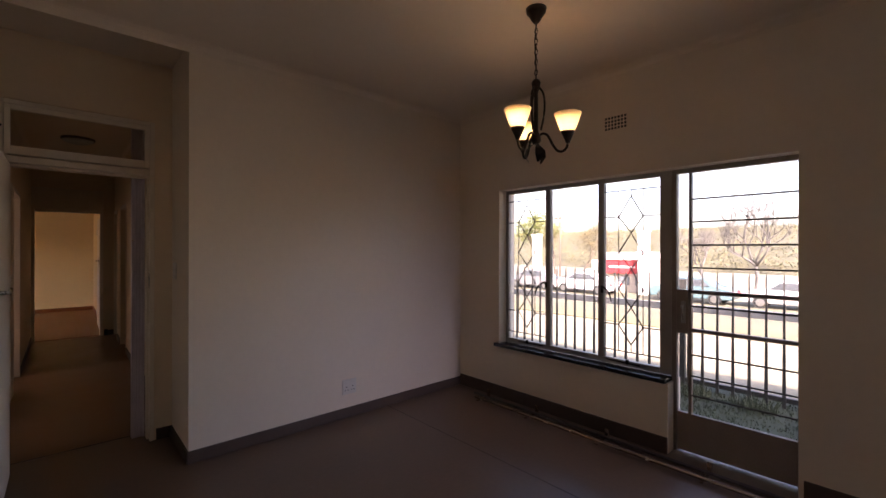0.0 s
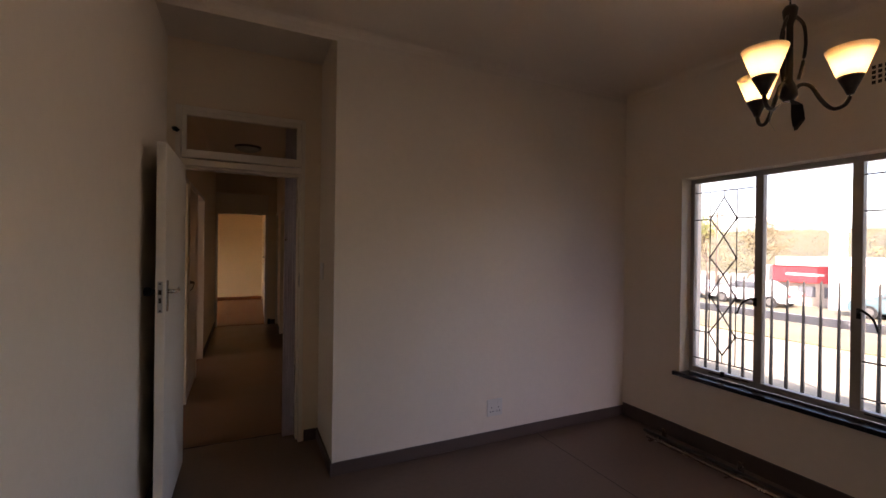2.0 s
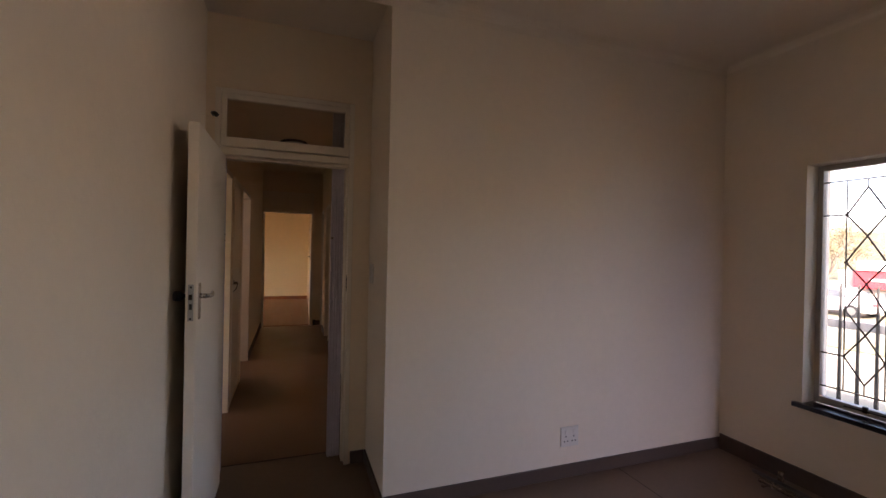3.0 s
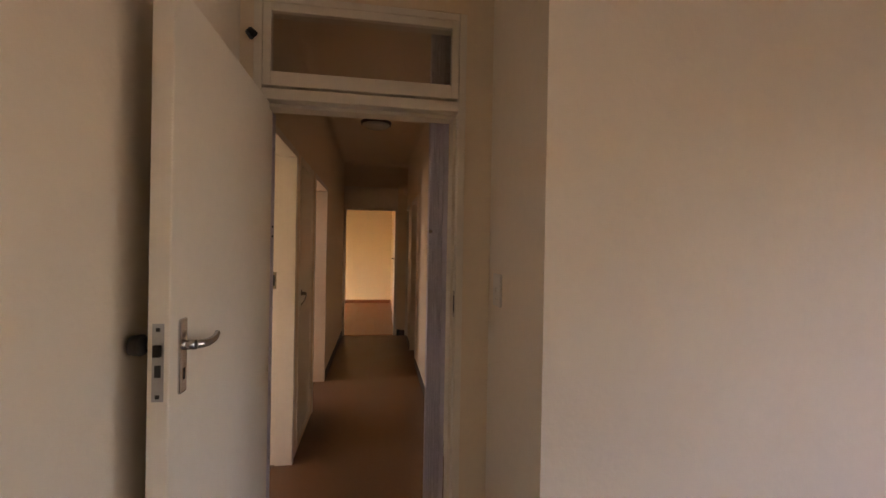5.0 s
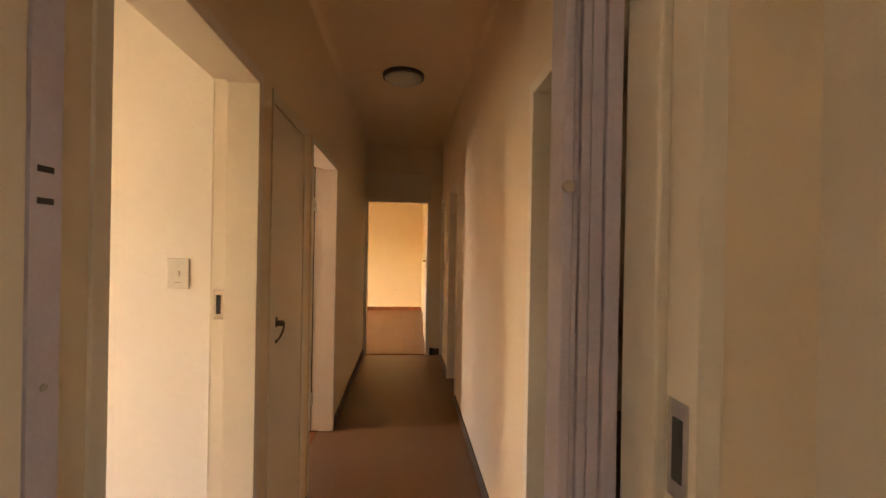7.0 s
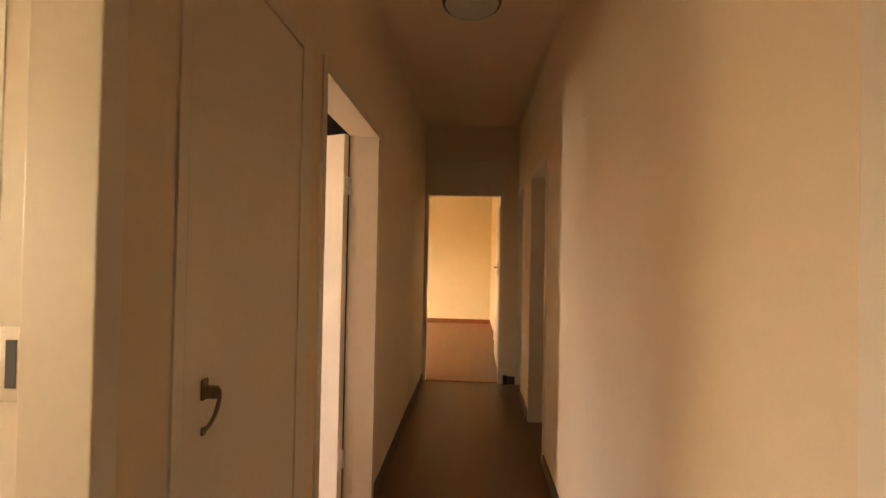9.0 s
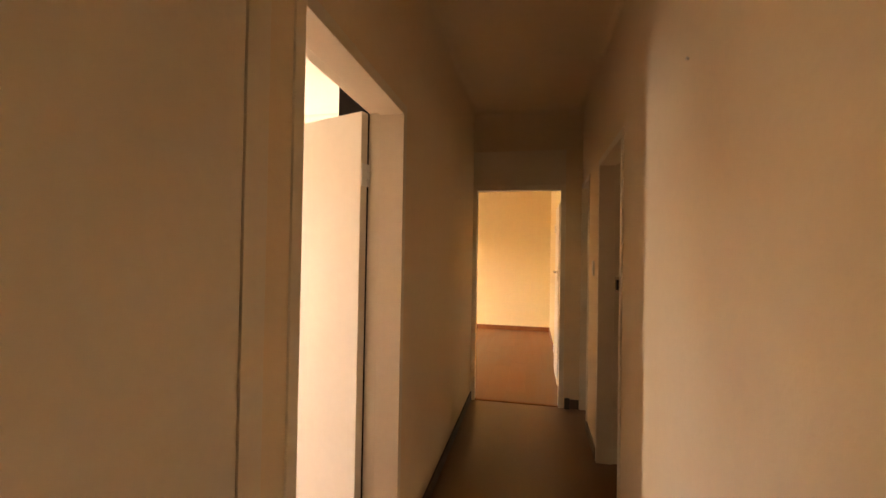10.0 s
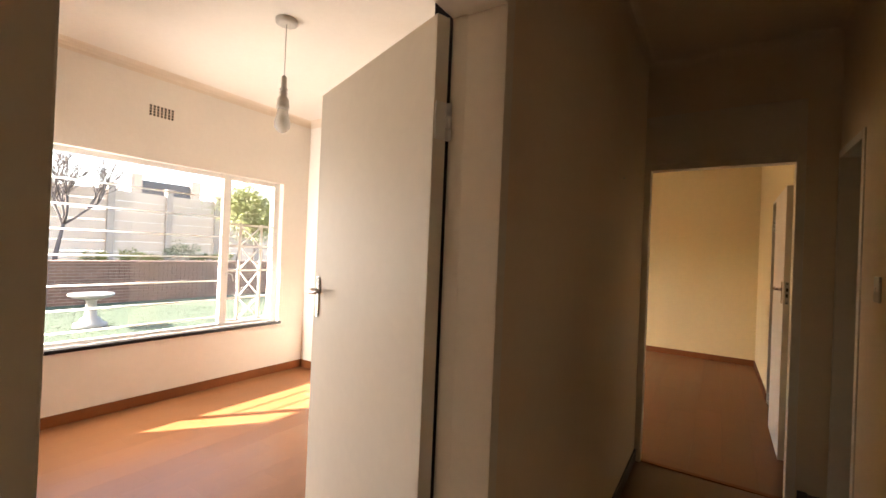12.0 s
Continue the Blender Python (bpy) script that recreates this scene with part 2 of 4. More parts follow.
structure("wall_corridor_west", wall_mesh("y", -0.04, LX, 5.20, END, 0, TOP, [(5.455, 6.285, 0, 2.075), (6.44, 7.02, 0.07, 2.05), (7.15, 8.04, 0, 2.075)]), HALLPAINT, "cream corridor wall with two doorways and a cupboard")
structure("wall_corridor_east", wall_mesh("y", RX, 1.285, 5.30, END, 0, TOP, [(5.425, 6.265, 0, 2.075), (8.55, 9.32, 0, 2.075), (9.85, 10.325, 0, 2.075)]), HALLPAINT, "cream corridor wall with three doorways")
structure("wall_bedroom_end", wall_mesh("x", END, END + 0.13, BEDX, -0.04, 0, TOP), WHITEPAINT, "off-white bedroom end wall")
structure("wall_corridor_end", wall_mesh("x", END, END + 0.13, -0.04, 3.7, 0, TOP, [(0.11, 0.99, 0, 2.42)]), HALLPAINT, "cream wall round the doorway at the corridor's end")
structure("wall_bedroom_window", wall_mesh("y", BEDX - 0.24, BEDX, 4.0, 15.0, 0, TOP, [(7.40, 10.0, 0.54, 2.09), (4.3, 5.8, 0.9, 2.1), (11.2, 13.8, 0.6, 2.1)]), WHITEPAINT, "sunlit cream bedroom wall under a wide window")
structure("wall_bedroom_near", wall_mesh("x", 6.95, 7.06, BEDX, -0.04, 0, TOP), WHITEPAINT, "plain cream bedroom wall")
structure("wall_washroom_far", wall_mesh("x", 6.30, 6.42, BEDX, -0.04, 0, TOP), WHITEPAINT, "bright cream wall with a light switch")
# opening added for the side room's lamp; behind it lie only closed rooms
structure("wall_washroom_near", wall_mesh("x", 3.9, 4.0, BEDX - 0.24, -0.04, 0, TOP, [(-2.6, -1.2, 0.9, 2.1)]), HALLPAINT, "plain cream wall closing the side room")
# unseen outer walls, added to keep the sun off the side room's opening
structure("wall_house_west", wall_mesh("y", BEDX - 0.24, BEDX, -3.2, 4.0, 0, TOP), HALLPAINT, "plain outer wall of the closed rooms")
structure("wall_house_south", wall_mesh("x", -3.2, -3.0, BEDX, -0.04, 0, TOP), HALLPAINT, "plain outer wall of the closed rooms")
structure("wall_far_room_back", wall_mesh("x", FARBACK, 14.85, BEDX - 0.24, 3.9, 0, TOP), FARPAINT, "cream wall at the back of the far room")
structure("wall_far_room_east", wall_mesh("y", 1.03, 1.15, END + 0.13, FARBACK, 0, TOP, [(11.71, 12.57, 0, 2.07)]), FARPAINT, "cream side wall of the far room with a doorway")
structure("wall_dark_room", wall_mesh("y", 3.7, 3.93, 5.30, FARBACK, 0, TOP), HALLPAINT, "plain wall closing the unlit rooms")
structure("wall_dark_room_divider", wall_mesh("x", 8.3, 8.4, 1.285, 3.7, 0, TOP), HALLPAINT, "plain wall between the unlit rooms")


def slab(name, x0, x1, y0, y1, z, mat, label, category, up=True):
    return structure(name, boxes((x0, x1, y0, y1, z - 0.1 if up else z, z if up else z + 0.12)), mat, label, category)


slab("floor_living", -0.04, WINX + 0.24, -3.2, 5.285, 0.0, VINYL, "dark grey-brown vinyl floor with a faint sheen", "floor")
slab("floor_corridor", 0.0, 3.93, 5.289, END + 0.02, 0.0, HALLVINYL, "brown vinyl corridor floor", "floor")
slab("floor_washroom", BEDX - 0.24, -0.002, 3.9, 6.99, 0.0, VINYL, "pale side room floor", "floor")
slab("subfloor_bedroom", BEDX - 0.24, -0.002, 6.994, END + 0.02, -0.012, JOINT, "dark underlay under the bedroom planks", "floor")
slab("subfloor_far_room", BEDX - 0.24, 3.93, END + 0.024, 14.85, -0.012, JOINT, "dark underlay under the far room planks", "floor")
slab("ceiling_living", -0.04, WINX + 0.24, -3.2, 5.2, H, CEIL, "matt cream ceiling", "ceiling", False)
slab("ceiling_corridor", -0.04, 1.285, 5.2, END, HC, HALLPAINT, "matt cream corridor ceiling", "ceiling", False)
slab("ceiling_east_rooms", 1.285, 3.93, 5.2, END, H, CEIL, "ceiling of the unlit rooms", "ceiling", False)
slab("ceiling_west_rooms", BEDX - 0.24, -0.04, 3.9, END, H, WHITEPAINT, "matt cream bedroom ceiling", "ceiling", False)
# unseen cover over the closed rooms, added to keep the sun out
slab("ceiling_closed_rooms", BEDX - 0.24, -0.04, -3.2, 3.9, H, CEIL, "ceiling of the closed rooms", "ceiling", False)
slab("floor_closed_rooms", BEDX - 0.24, -0.044, -3.2, 3.896, 0.0, VINYL, "floor of the closed rooms", "floor")
slab("ceiling_far_room", BEDX - 0.24, 3.93, END, 14.85, H, CEIL, "matt cream far room ceiling", "ceiling", False)


def cove(name, x0, x1, y0, y1, z, r=0.07, mat=CEIL):
    """A plain quarter-round cornice round a rectangular ceiling."""
    bm = bmesh.new()
    prof = [(0.0, -r)] + [(r - r * math.cos(a), -r + r * math.sin(a)) for a in [k * math.pi / 8 for k in range(1, 4)]] + [(r, 0.0), (0.0, 0.0)]
    rings = []
    for cx, cy, sx, sy in ((x0, y0, 1, 1), (x1, y0, -1, 1), (x1, y1, -1, -1), (x0, y1, 1, -1)):
        rings.append([bm.verts.new((cx + sx * d, cy + sy * d, z + h)) for d, h in prof])
    for i in range(4):
        a, b = rings[i], rings[(i + 1) % 4]
        for k in range(len(prof)):
            j = (k + 1) % len(prof)
            bm.faces.new((a[k], a[j], b[j], b[k]))
    return structure(name, bm, mat, "small coved plaster cornice", "cornice")


cove("cornice_living", LX + 0.001, WINX - 0.001, -2.999, BACK - 0.001, H)
cove("cornice_corridor", LX + 0.001, RX - 0.001, 5.201, END - 0.001, HC, 0.05, HALLPAINT)
cove("cornice_bedroom", BEDX + 0.001, -0.041, 7.061, END - 0.001, H)
cove("cornice_far_room", BEDX + 0.001, 1.029, END + 0.131, FARBACK - 0.001, H)


def skirting(name, runs, mat, label, h=0.085):
    """Straight skirting boards: (x0, y0, x1, y1, nx, ny), standing off the wall along the normal."""
    bm = bmesh.new()
    for x0, y0, x1, y1, nx, ny in runs:
        t = 0.012
        if nx:
            box(bm, min(x0, x0 + nx * t), max(x0, x0 + nx * t), min(y0, y1), max(y0, y1), 0.0, h, bevel=0.003)
        else:
            box(bm, min(x0, x1), max(x0, x1), min(y0, y0 + ny * t), max(y0, y0 + ny * t), 0.0, h, bevel=0.003)
    return structure(name, bm, mat, label, "baseboard")


skirting("baseboard_living", [(1.115, BACK, WINX, BACK, 0, -1), (1.115, BACK - 0.012, 1.115, DOORWALL, -1, 0), (LX, -3.0, LX, DOORWALL, 1, 0), (1.012, DOORWALL, 1.102, DOORWALL, 0, -1)], SKIRT, "dark brown vinyl skirting along the living room")
skirting("baseboard_window_wall", [(WINX, 2.385, WINX, BACK - 0.013, -1, 0), (WINX, -3.0, WINX, 1.64, -1, 0)], SKIRT, "dark brown vinyl skirting under the window", 0.115)
skirting("baseboard_corridor", [(LX, 8.06, LX, END, 1, 0), (RX, 6.28, RX, 8.53, -1, 0), (RX, 9.34, RX, 9.83, -1, 0), (1.0, END, RX - 0.013, END, 0, -1)], SKIRT, "dark brown vinyl corridor skirting")
skirting("baseboard_washroom", [(BEDX, 6.30, -0.06, 6.30, 0, -1)], WOODSKIRT, "red-brown wood skirting in the bright side room")
skirting("baseboard_bedroom", [(BEDX, 7.06, BEDX, END, 1, 0), (BEDX + 0.013, END, -0.06, END, 0, -1), (BEDX + 0.013, 7.06, -0.06, 7.06, 0, 1)], WOODSKIRT, "red-brown stained wood skirting in the bedroom")
skirting("baseboard_far_room", [(BEDX, FARBACK, 1.03, FARBACK, 0, -1), (1.03, 12.62, 1.03, FARBACK - 0.013, -1, 0), (1.03, END + 0.14, 1.03, 11.66, -1, 0)], WOODSKIRT, "red-brown stained wood skirting in the far room")

# ---- doors ----
def u_frame(name, along, v_face, way, thick, u0, u1, top, parent, mat=GLOSS, face=0.045, rebate=0.048, fan=None):
    """A pressed steel door frame: lips over both wall faces, a broad stop, and a rebate on the far side of the wall for the leaf.
    v_face: the face with the stop; way: +1 or -1 through the wall; u0, u1: the clear opening."""
    lip, stop = 0.007, 0.014
    v_stop = v_face + way * (thick - rebate)
    v_far = v_face + way * thick

    def put(bm, a0, a1, b0, b1, z0, z1, bevel=0.003):
        b0, b1 = min(b0, b1), max(b0, b1)
        box(bm, *((a0, a1, b0, b1) if along == "x" else (b0, b1, a0, a1)), z0, z1, bevel=bevel)

    for s, u in ((-1, u0), (1, u1)):
        bm = bmesh.new()
        lo, hi = (u - face, u) if s < 0 else (u, u + face)
        back = (u - stop - 0.02, u - stop) if s < 0 else (u + stop, u + stop + 0.02)
        put(bm, lo, hi, v_face - way * lip, v_stop, 0, top + face)
        put(bm, *back, v_stop, v_far + way * lip, 0, top + stop)
        put(bm, *((lo, u - stop) if s < 0 else (u + stop, hi)), v_far - way * 0.001, v_far + way * lip, 0, top + face)
        part("jamb", bm, mat, parent)
    bm = bmesh.new()
    put(bm, u0 + 0.0005, u1 - 0.0005, v_face - way * lip, v_stop, top, top + face)
    put(bm, u0 - stop, u1 + stop, v_stop, v_far + way * lip, top + stop, top + face - 0.002)
    part("head", bm, mat, parent)


def lever_handle(parent, x, y, z, side, toward, lock=True):
    """A chrome lever on a long plate, on the face of a leaf whose width runs along local x."""
    bm = boxes((x - 0.0165, x + 0.0165, min(y, y + side * 0.007), max(y, y + side * 0.007), z - 0.104, z + 0.058), bevel=0.004)
    plate = part("handle_plate", bm, CHROME, parent, "chrome long plate")
    bm = bmesh.new()
    tube(bm, [(x, y + side * 0.004, z), (x, y + side * 0.03, z)], 0.011, 10)
    pts = [(x, y + side * 0.03, z), (x + toward * 0.012, y + side * 0.042, z), (x + toward * 0.035, y + side * 0.047, z), (x + toward * 0.07, y + side * 0.045, z + 0.002), (x + toward * 0.095, y + side * 0.040, z + 0.006)]
    tube(bm, bend(pts), 0.010, 10, 0.007)
    part("lever", bm, CHROME, plate, "worn chrome lever")
    if lock:
        bm = boxes((x - 0.005, x + 0.005, y + side * 0.0055, y + side * 0.0075, z - 0.075, z - 0.05), bevel=0.001)
        part("keyhole", bm, BLACK, plate)
    return plate


def door_leaf(parent, hinge, angle, width, height=2.0, thick=0.042, handle=True, levers=(1, -1), mat=LEAF, lever_z=1.24, flip=1, knob=0):
    """A flush leaf hung at hinge, its width running off at angle degrees; levers on the chosen faces, hinges and lock edge plate."""
    bm = boxes((0.004, width, 0, thick, 0.008, height), bevel=0.003)
    leaf = part("leaf", bm, mat, parent, "flush cream enamelled leaf")
    m = pose(hinge[0], hinge[1], 0, 0, 0, angle)
    leaf.parent = parent
    leaf.matrix_world = m
    bpy.context.view_layer.update()
    made = []
    if handle:
        for s in levers:
            y = thick if s > 0 else 0.0
            made.append(lever_handle_on(leaf, m, width - 0.052, y, lever_z, s, dark_knob if s == knob else None))
        bm = moved(boxes((width, width + 0.0015, thick / 2 - 0.011, thick / 2 + 0.011, lever_z - 0.105, lever_z + 0.055)), m)
        edge = part("lock_edge_plate", bm, DULLMETAL, leaf, "dull metal lock edge")
        bm = moved(boxes((width + 0.0015, width + 0.010, thick / 2 - 0.007, thick / 2 + 0.007, lever_z - 0.012, lever_z + 0.012), bevel=0.001), m)
        part("latch_bolt", bm, IRON, edge)
        bm = moved(boxes((width + 0.0012, width + 0.0022, thick / 2 - 0.006, thick / 2 + 0.006, lever_z - 0.055, lever_z - 0.030)), m)
        part("bolt_slot", bm, BLACK, edge)
        for dz in (-0.095, 0.043):
            bm = moved(boxes((width + 0.0012, width + 0.0024, thick / 2 - 0.004, thick / 2 + 0.004, lever_z + dz - 0.004, lever_z + dz + 0.004)), m)
            part("screw", bm, BLACK, edge)
    for z in (0.25, 1.76):
        bm = bmesh.new()
        for k in range(3):
            tube(bm, [(-0.001, flip_y(flip, thick), z - 0.05 + k * 0.034), (-0.001, flip_y(flip, thick), z - 0.05 + k * 0.034 + 0.031)], 0.0075, 8)
        box(bm, 0.0, 0.0035, 0.004, thick - 0.004, z - 0.05, z + 0.05)
        part("hinge", moved(bm, m), WHITESTEEL, leaf, "painted butt hinge")
    return leaf


def flip_y(flip, thick):
    return thick + 0.004 if flip > 0 else -0.004


def dark_knob(parent, x, y, z, side, toward):
    """A black turned knob on a round rose."""
    bm = bmesh.new()
    tube(bm, [(x, y, z), (x, y + side * 0.006, z)], 0.024, 16)
    rose = part("handle_rose", bm, BLACK, parent, "black rose")
    bm = bmesh.new()
    tube(bm, [(x, y + side * 0.005, z), (x, y + side * 0.022, z)], 0.011, 12)
    tube(bm, [(x, y + side * 0.022, z), (x, y + side * 0.036, z)], 0.014, 12, 0.024)
    tube(bm, [(x, y + side * 0.036, z), (x, y + side * 0.056, z)], 0.024, 12, 0.021)
    part("knob", bm, BLACK, rose, "black knob")
    return rose


def lever_handle_on(leaf, m, x, y, z, side, maker=None):
    before = set(bpy.data.objects)
    plate = (maker or lever_handle)(leaf, x, y, z, side, -1)
    for ob in set(bpy.data.objects) - before:
        ob.data.transform(m)
        ob.matrix_parent_inverse = ob.parent.matrix_world.inverted() if ob.parent else ob.matrix_parent_inverse
    return plate


def strike(parent, along, u, v, z, side):
    """A strike plate let into a rebate; side: the way the jamb's face looks along the wall."""
    t = side * 0.0015
    lo, hi = min(u, u + t), max(u, u + t)
    def b(d0, d1, z0, z1, o):
        a, c = (lo + o, hi + o)
        return (a, c, v - d0, v + d1, z0, z1) if along == "x" else (v - d0, v + d1, a, c, z0, z1)
    plate = part("strike_plate", boxes(b(0.017, 0.017, z - 0.055, z + 0.055, 0)), CHROME, parent, "chrome strike plate")
    part("strike_hole", boxes(b(0.008, 0.008, z - 0.035, z + 0.035, side * 0.001)), BLACK, plate)


# living room door, with its fanlight
d1 = thing("door_1", (0.585, DOORWALL, 0), "cream panel door standing open under a glazed fanlight", "door", "structure")
CL, CR = 0.211, 0.957
part("jamb", boxes((0.166, CL - 0.013, DOORWALL - 0.008, DOORWALL + 0.046, 0, 2.415), (0.166, CL, DOORWALL + 0.046, 5.208, 0, 2.415), bevel=0.004), GLOSS, d1)
part("jamb", boxes((CR + 0.013, 1.0, DOORWALL - 0.008, DOORWALL + 0.046, 0, 2.415), (CR, 1.0, DOORWALL + 0.046, 5.208, 0, 2.415), bevel=0.004), GLOSS, d1)
part("transom", boxes((CL - 0.012, CR + 0.012, DOORWALL - 0.010, DOORWALL + 0.046, 2.010, 2.054), (CL, CR, DOORWALL + 0.046, 5.206, 1.995, 2.054), bevel=0.005), GLOSS, d1)
part("head", boxes((CL - 0.012, CR + 0.012, DOORWALL - 0.008, 5.208, 2.385, 2.415), bevel=0.004), GLOSS, d1)
fan = part("fanlight_sash", boxes((CL - 0.010, CL + 0.020, DOORWALL - 0.012, DOORWALL + 0.03, 2.062, 2.382), (CR - 0.020, CR + 0.010, DOORWALL - 0.012, DOORWALL + 0.03, 2.062, 2.382),
                                    (CL + 0.020, CR - 0.020, DOORWALL - 0.012, DOORWALL + 0.03, 2.062, 2.118), (CL + 0.020, CR - 0.020, DOORWALL - 0.012, DOORWALL + 0.03, 2.350, 2.382), bevel=0.003), GLOSS, d1)
part("fanlight_pane", boxes((CL + 0.018, CR - 0.018, DOORWALL + 0.008, DOORWALL + 0.012, 2.116, 2.352)), FROST, fan, "clear fanlight glass")
bmc = bmesh.new()
tube(bmc, [(0.16, DOORWALL - 0.012, 2.24), (0.16, DOORWALL - 0.05, 2.24), (0.175, DOORWALL - 0.075, 2.235), (0.19, DOORWALL - 0.075, 2.22)], 0.010, 8, 0.013)
part("fanlight_catch", bmc, BLACK, d1, "dark fanlight catch")
door_leaf(d1, (0.190, 5.072), -90.3, 0.763, height=1.995, levers=(1, -1), lever_z=1.228, flip=-1, knob=-1)
strike(d1, "x", CR + 0.0125, DOORWALL + 0.02, 1.215, -1)

def prism(outline, z0, z1):
    """An upright extrusion of a plan outline."""
    bm = bmesh.new()
    lo = [bm.verts.new((x, y, z0)) for x, y in outline]
    hi = [bm.verts.new((x, y, z1)) for x, y in outline]
    n = len(outline)
    for k in range(n):
        bm.faces.new((lo[k], lo[(k + 1) % n], hi[(k + 1) % n], hi[k]))
    bm.faces.new(lo[::-1])
    bm.faces.new(hi)
    return bm


# folded security gate behind the door frame, and the channel that receives it
gate = thing("security_gate", (0.90, 5.24, 0), "lilac-grey folded retractable security gate standing in the corridor doorway", "security gate")
for k, (x0, x1, y0, y1) in enumerate(((0.872, 0.886, 5.196, 5.25), (0.8880, 0.895, 5.200, 5.25), (0.8970, 0.910, 5.197, 5.25), (0.9120, 0.930, 5.200, 5.25), (0.9320, 0.954, 5.196, 5.25))):
    part("gate_upright", boxes((x0, x1, y0 + 0.014, y1 + 0.014, 0.004, 2.40), bevel=0.002), GATE, gate)
bmg = bmesh.new()
tube(bmg, [(0.879, 5.212, 1.52), (0.879, 5.206, 1.52)], 0.008, 12)
part("gate_lock", bmg, CHROME, gate, "small chrome lock button")
rcv = thing("gate_channel", (0.197, 5.24, 0), "lilac-grey steel channel that receives the security gate", "gate channel")
part("channel", prism([(0.183, 5.26), (0.183, 5.212), (0.211, 5.212), (0.211, 5.26), (0.207, 5.26), (0.207, 5.216), (0.187, 5.216), (0.187, 5.26)], 0, 2.0), GATE, rcv)
for z in (0.55, 1.0, 1.25, 1.85):
    bmg = bmesh.new()
    tube(bmg, [(0.2105, 5.235, z), (0.2135, 5.235, z)], 0.005, 8)
    part("screw", bmg, DULLMETAL, rcv)
for z in (1.485, 1.525):
    part("lock_slot", boxes((0.2107, 0.2122, 5.222, 5.246, z - 0.004, z + 0.004)), BLACK, rcv)

# corridor doors
d2 = thing("door_2", (LX, 5.87, 0), "cream steel door frame into the bright side room", "door", "structure")
u_frame("door_2", "y", LX, -1, 0.155, 5.49, 6.258, 2.026, d2)
strike(d2, "y", 6.2715, LX - 0.131 + 0.0, 1.215, -1)
d3 = thing("door_3", (LX, 7.6, 0), "cream flush bedroom door standing open on its hinges", "door", "structure")
u_frame("door_3", "y", LX, -1, 0.155, 7.172, 7.997, 2.028, d3)
door_leaf(d3, (-0.045, 8.000), 160.3, 0.812, height=2.04, levers=(1, -1), lever_z=1.235, flip=-1)
part("threshold", boxes((-0.045, 0.002, 7.16, 8.0, -0.011, 0.005), bevel=0.002), WOODSKIRT, d3, "wood threshold strip")
d4 = thing("door_4", (RX, 5.84, 0), "cream door frame into an unlit room, leaf swung back", "door", "structure")
u_frame("door_4", "y", RX, 1, 0.145, 5.465, 6.225, 2.03, d4)
door_leaf(d4, (1.345, 6.235), 93.0, 0.76, height=2.02, flip=1)
d5 = thing("door_5", (RX, 8.94, 0), "cream door frame into a dim room", "door", "structure")
u_frame("door_5", "y", RX, 1, 0.145, 8.585, 9.29, 2.045, d5)
strike(d5, "y", 9.3035, RX + 0.121, 1.225, -1)
d6 = thing("door_6", (RX, 10.1, 0), "closed narrow door recessed in a cream frame", "door", "structure")
u_frame("door_6", "y", RX, 1, 0.145, 9.862, 10.31, 2.045, d6)
leaf6 = part("leaf", boxes((1.243, 1.280, 9.852, 10.322, 0.006, 2.045), bevel=0.002), LEAF, d6)
part("handle_plate", boxes((1.232, 1.2428, 9.905, 9.935, 1.16, 1.30), bevel=0.002), BLACK, leaf6, "dark lock plate")
d7 = thing("door_7", (0.55, END, 0), "open cream doorway with a blank fanlight over it", "door", "structure")
u_frame("door_7", "x", END, 1, 0.13, 0.155, 0.945, 2.04, d7)
part("fanlight_panel", boxes((0.111, 0.989, END - 0.003, END + 0.10, 2.087, 2.4185)), GLOSS, d7, "blank painted fanlight panel")
part("threshold", boxes((0.158, 0.942, END + 0.005, END + 0.045, 0.0, 0.006), bevel=0.002), WOODSKIRT, d7, "wood threshold strip")
d8 = thing("door_8", (1.03, 12.14, 0), "cream side doorway in the far room, leaf folded back to the wall", "door", "structure")
u_frame("door_8", "y", 1.15, -1, 0.12, 11.755, 12.525, 2.02, d8)
door_leaf(d8, (0.976, 11.735), -90.4, 0.745, height=2.0, levers=(-1,), flip=-1)
structure("threshold_living", boxes((0.2, 0.965, 5.283, 5.291, -0.002, 0.003)), JOINT, "dark joint between living room and corridor floors", "threshold")

# cupboard let into the corridor wall
PULL = 6.510
cup = thing("cupboard", (LX, 6.73, 0), "flush cream built-in cupboard with a metal pull", "cupboard", "structure")
part("frame", boxes((LX - 0.05, LX + 0.006, 6.42, 6.446, 0.05, 2.07), (LX - 0.05, LX + 0.006, 6.957, 7.03, 0.05, 2.07), (LX - 0.05, LX + 0.006, 6.446, 6.957, 2.015, 2.07), (LX - 0.05, LX + 0.006, 6.446, 6.957, 0.05, 0.10), bevel=0.002), GLOSS, cup)
cdoor = part("cupboard_door", boxes((LX - 0.018, LX + 0.003, 6.449, 6.954, 0.104, 2.010), bevel=0.004), GLOSS, cup)
part("carcass", boxes((-0.55, -0.54, 6.44, 6.94, 0.0, 2.1)), GLOSS, cup)
bmh = bmesh.new()
box(bmh, LX + 0.003, LX + 0.009, PULL - 0.009, PULL + 0.009, 1.088, 1.130, bevel=0.002)
box(bmh, LX + 0.006, LX + 0.034, PULL - 0.008, PULL + 0.008, 1.092, 1.116, bevel=0.004)
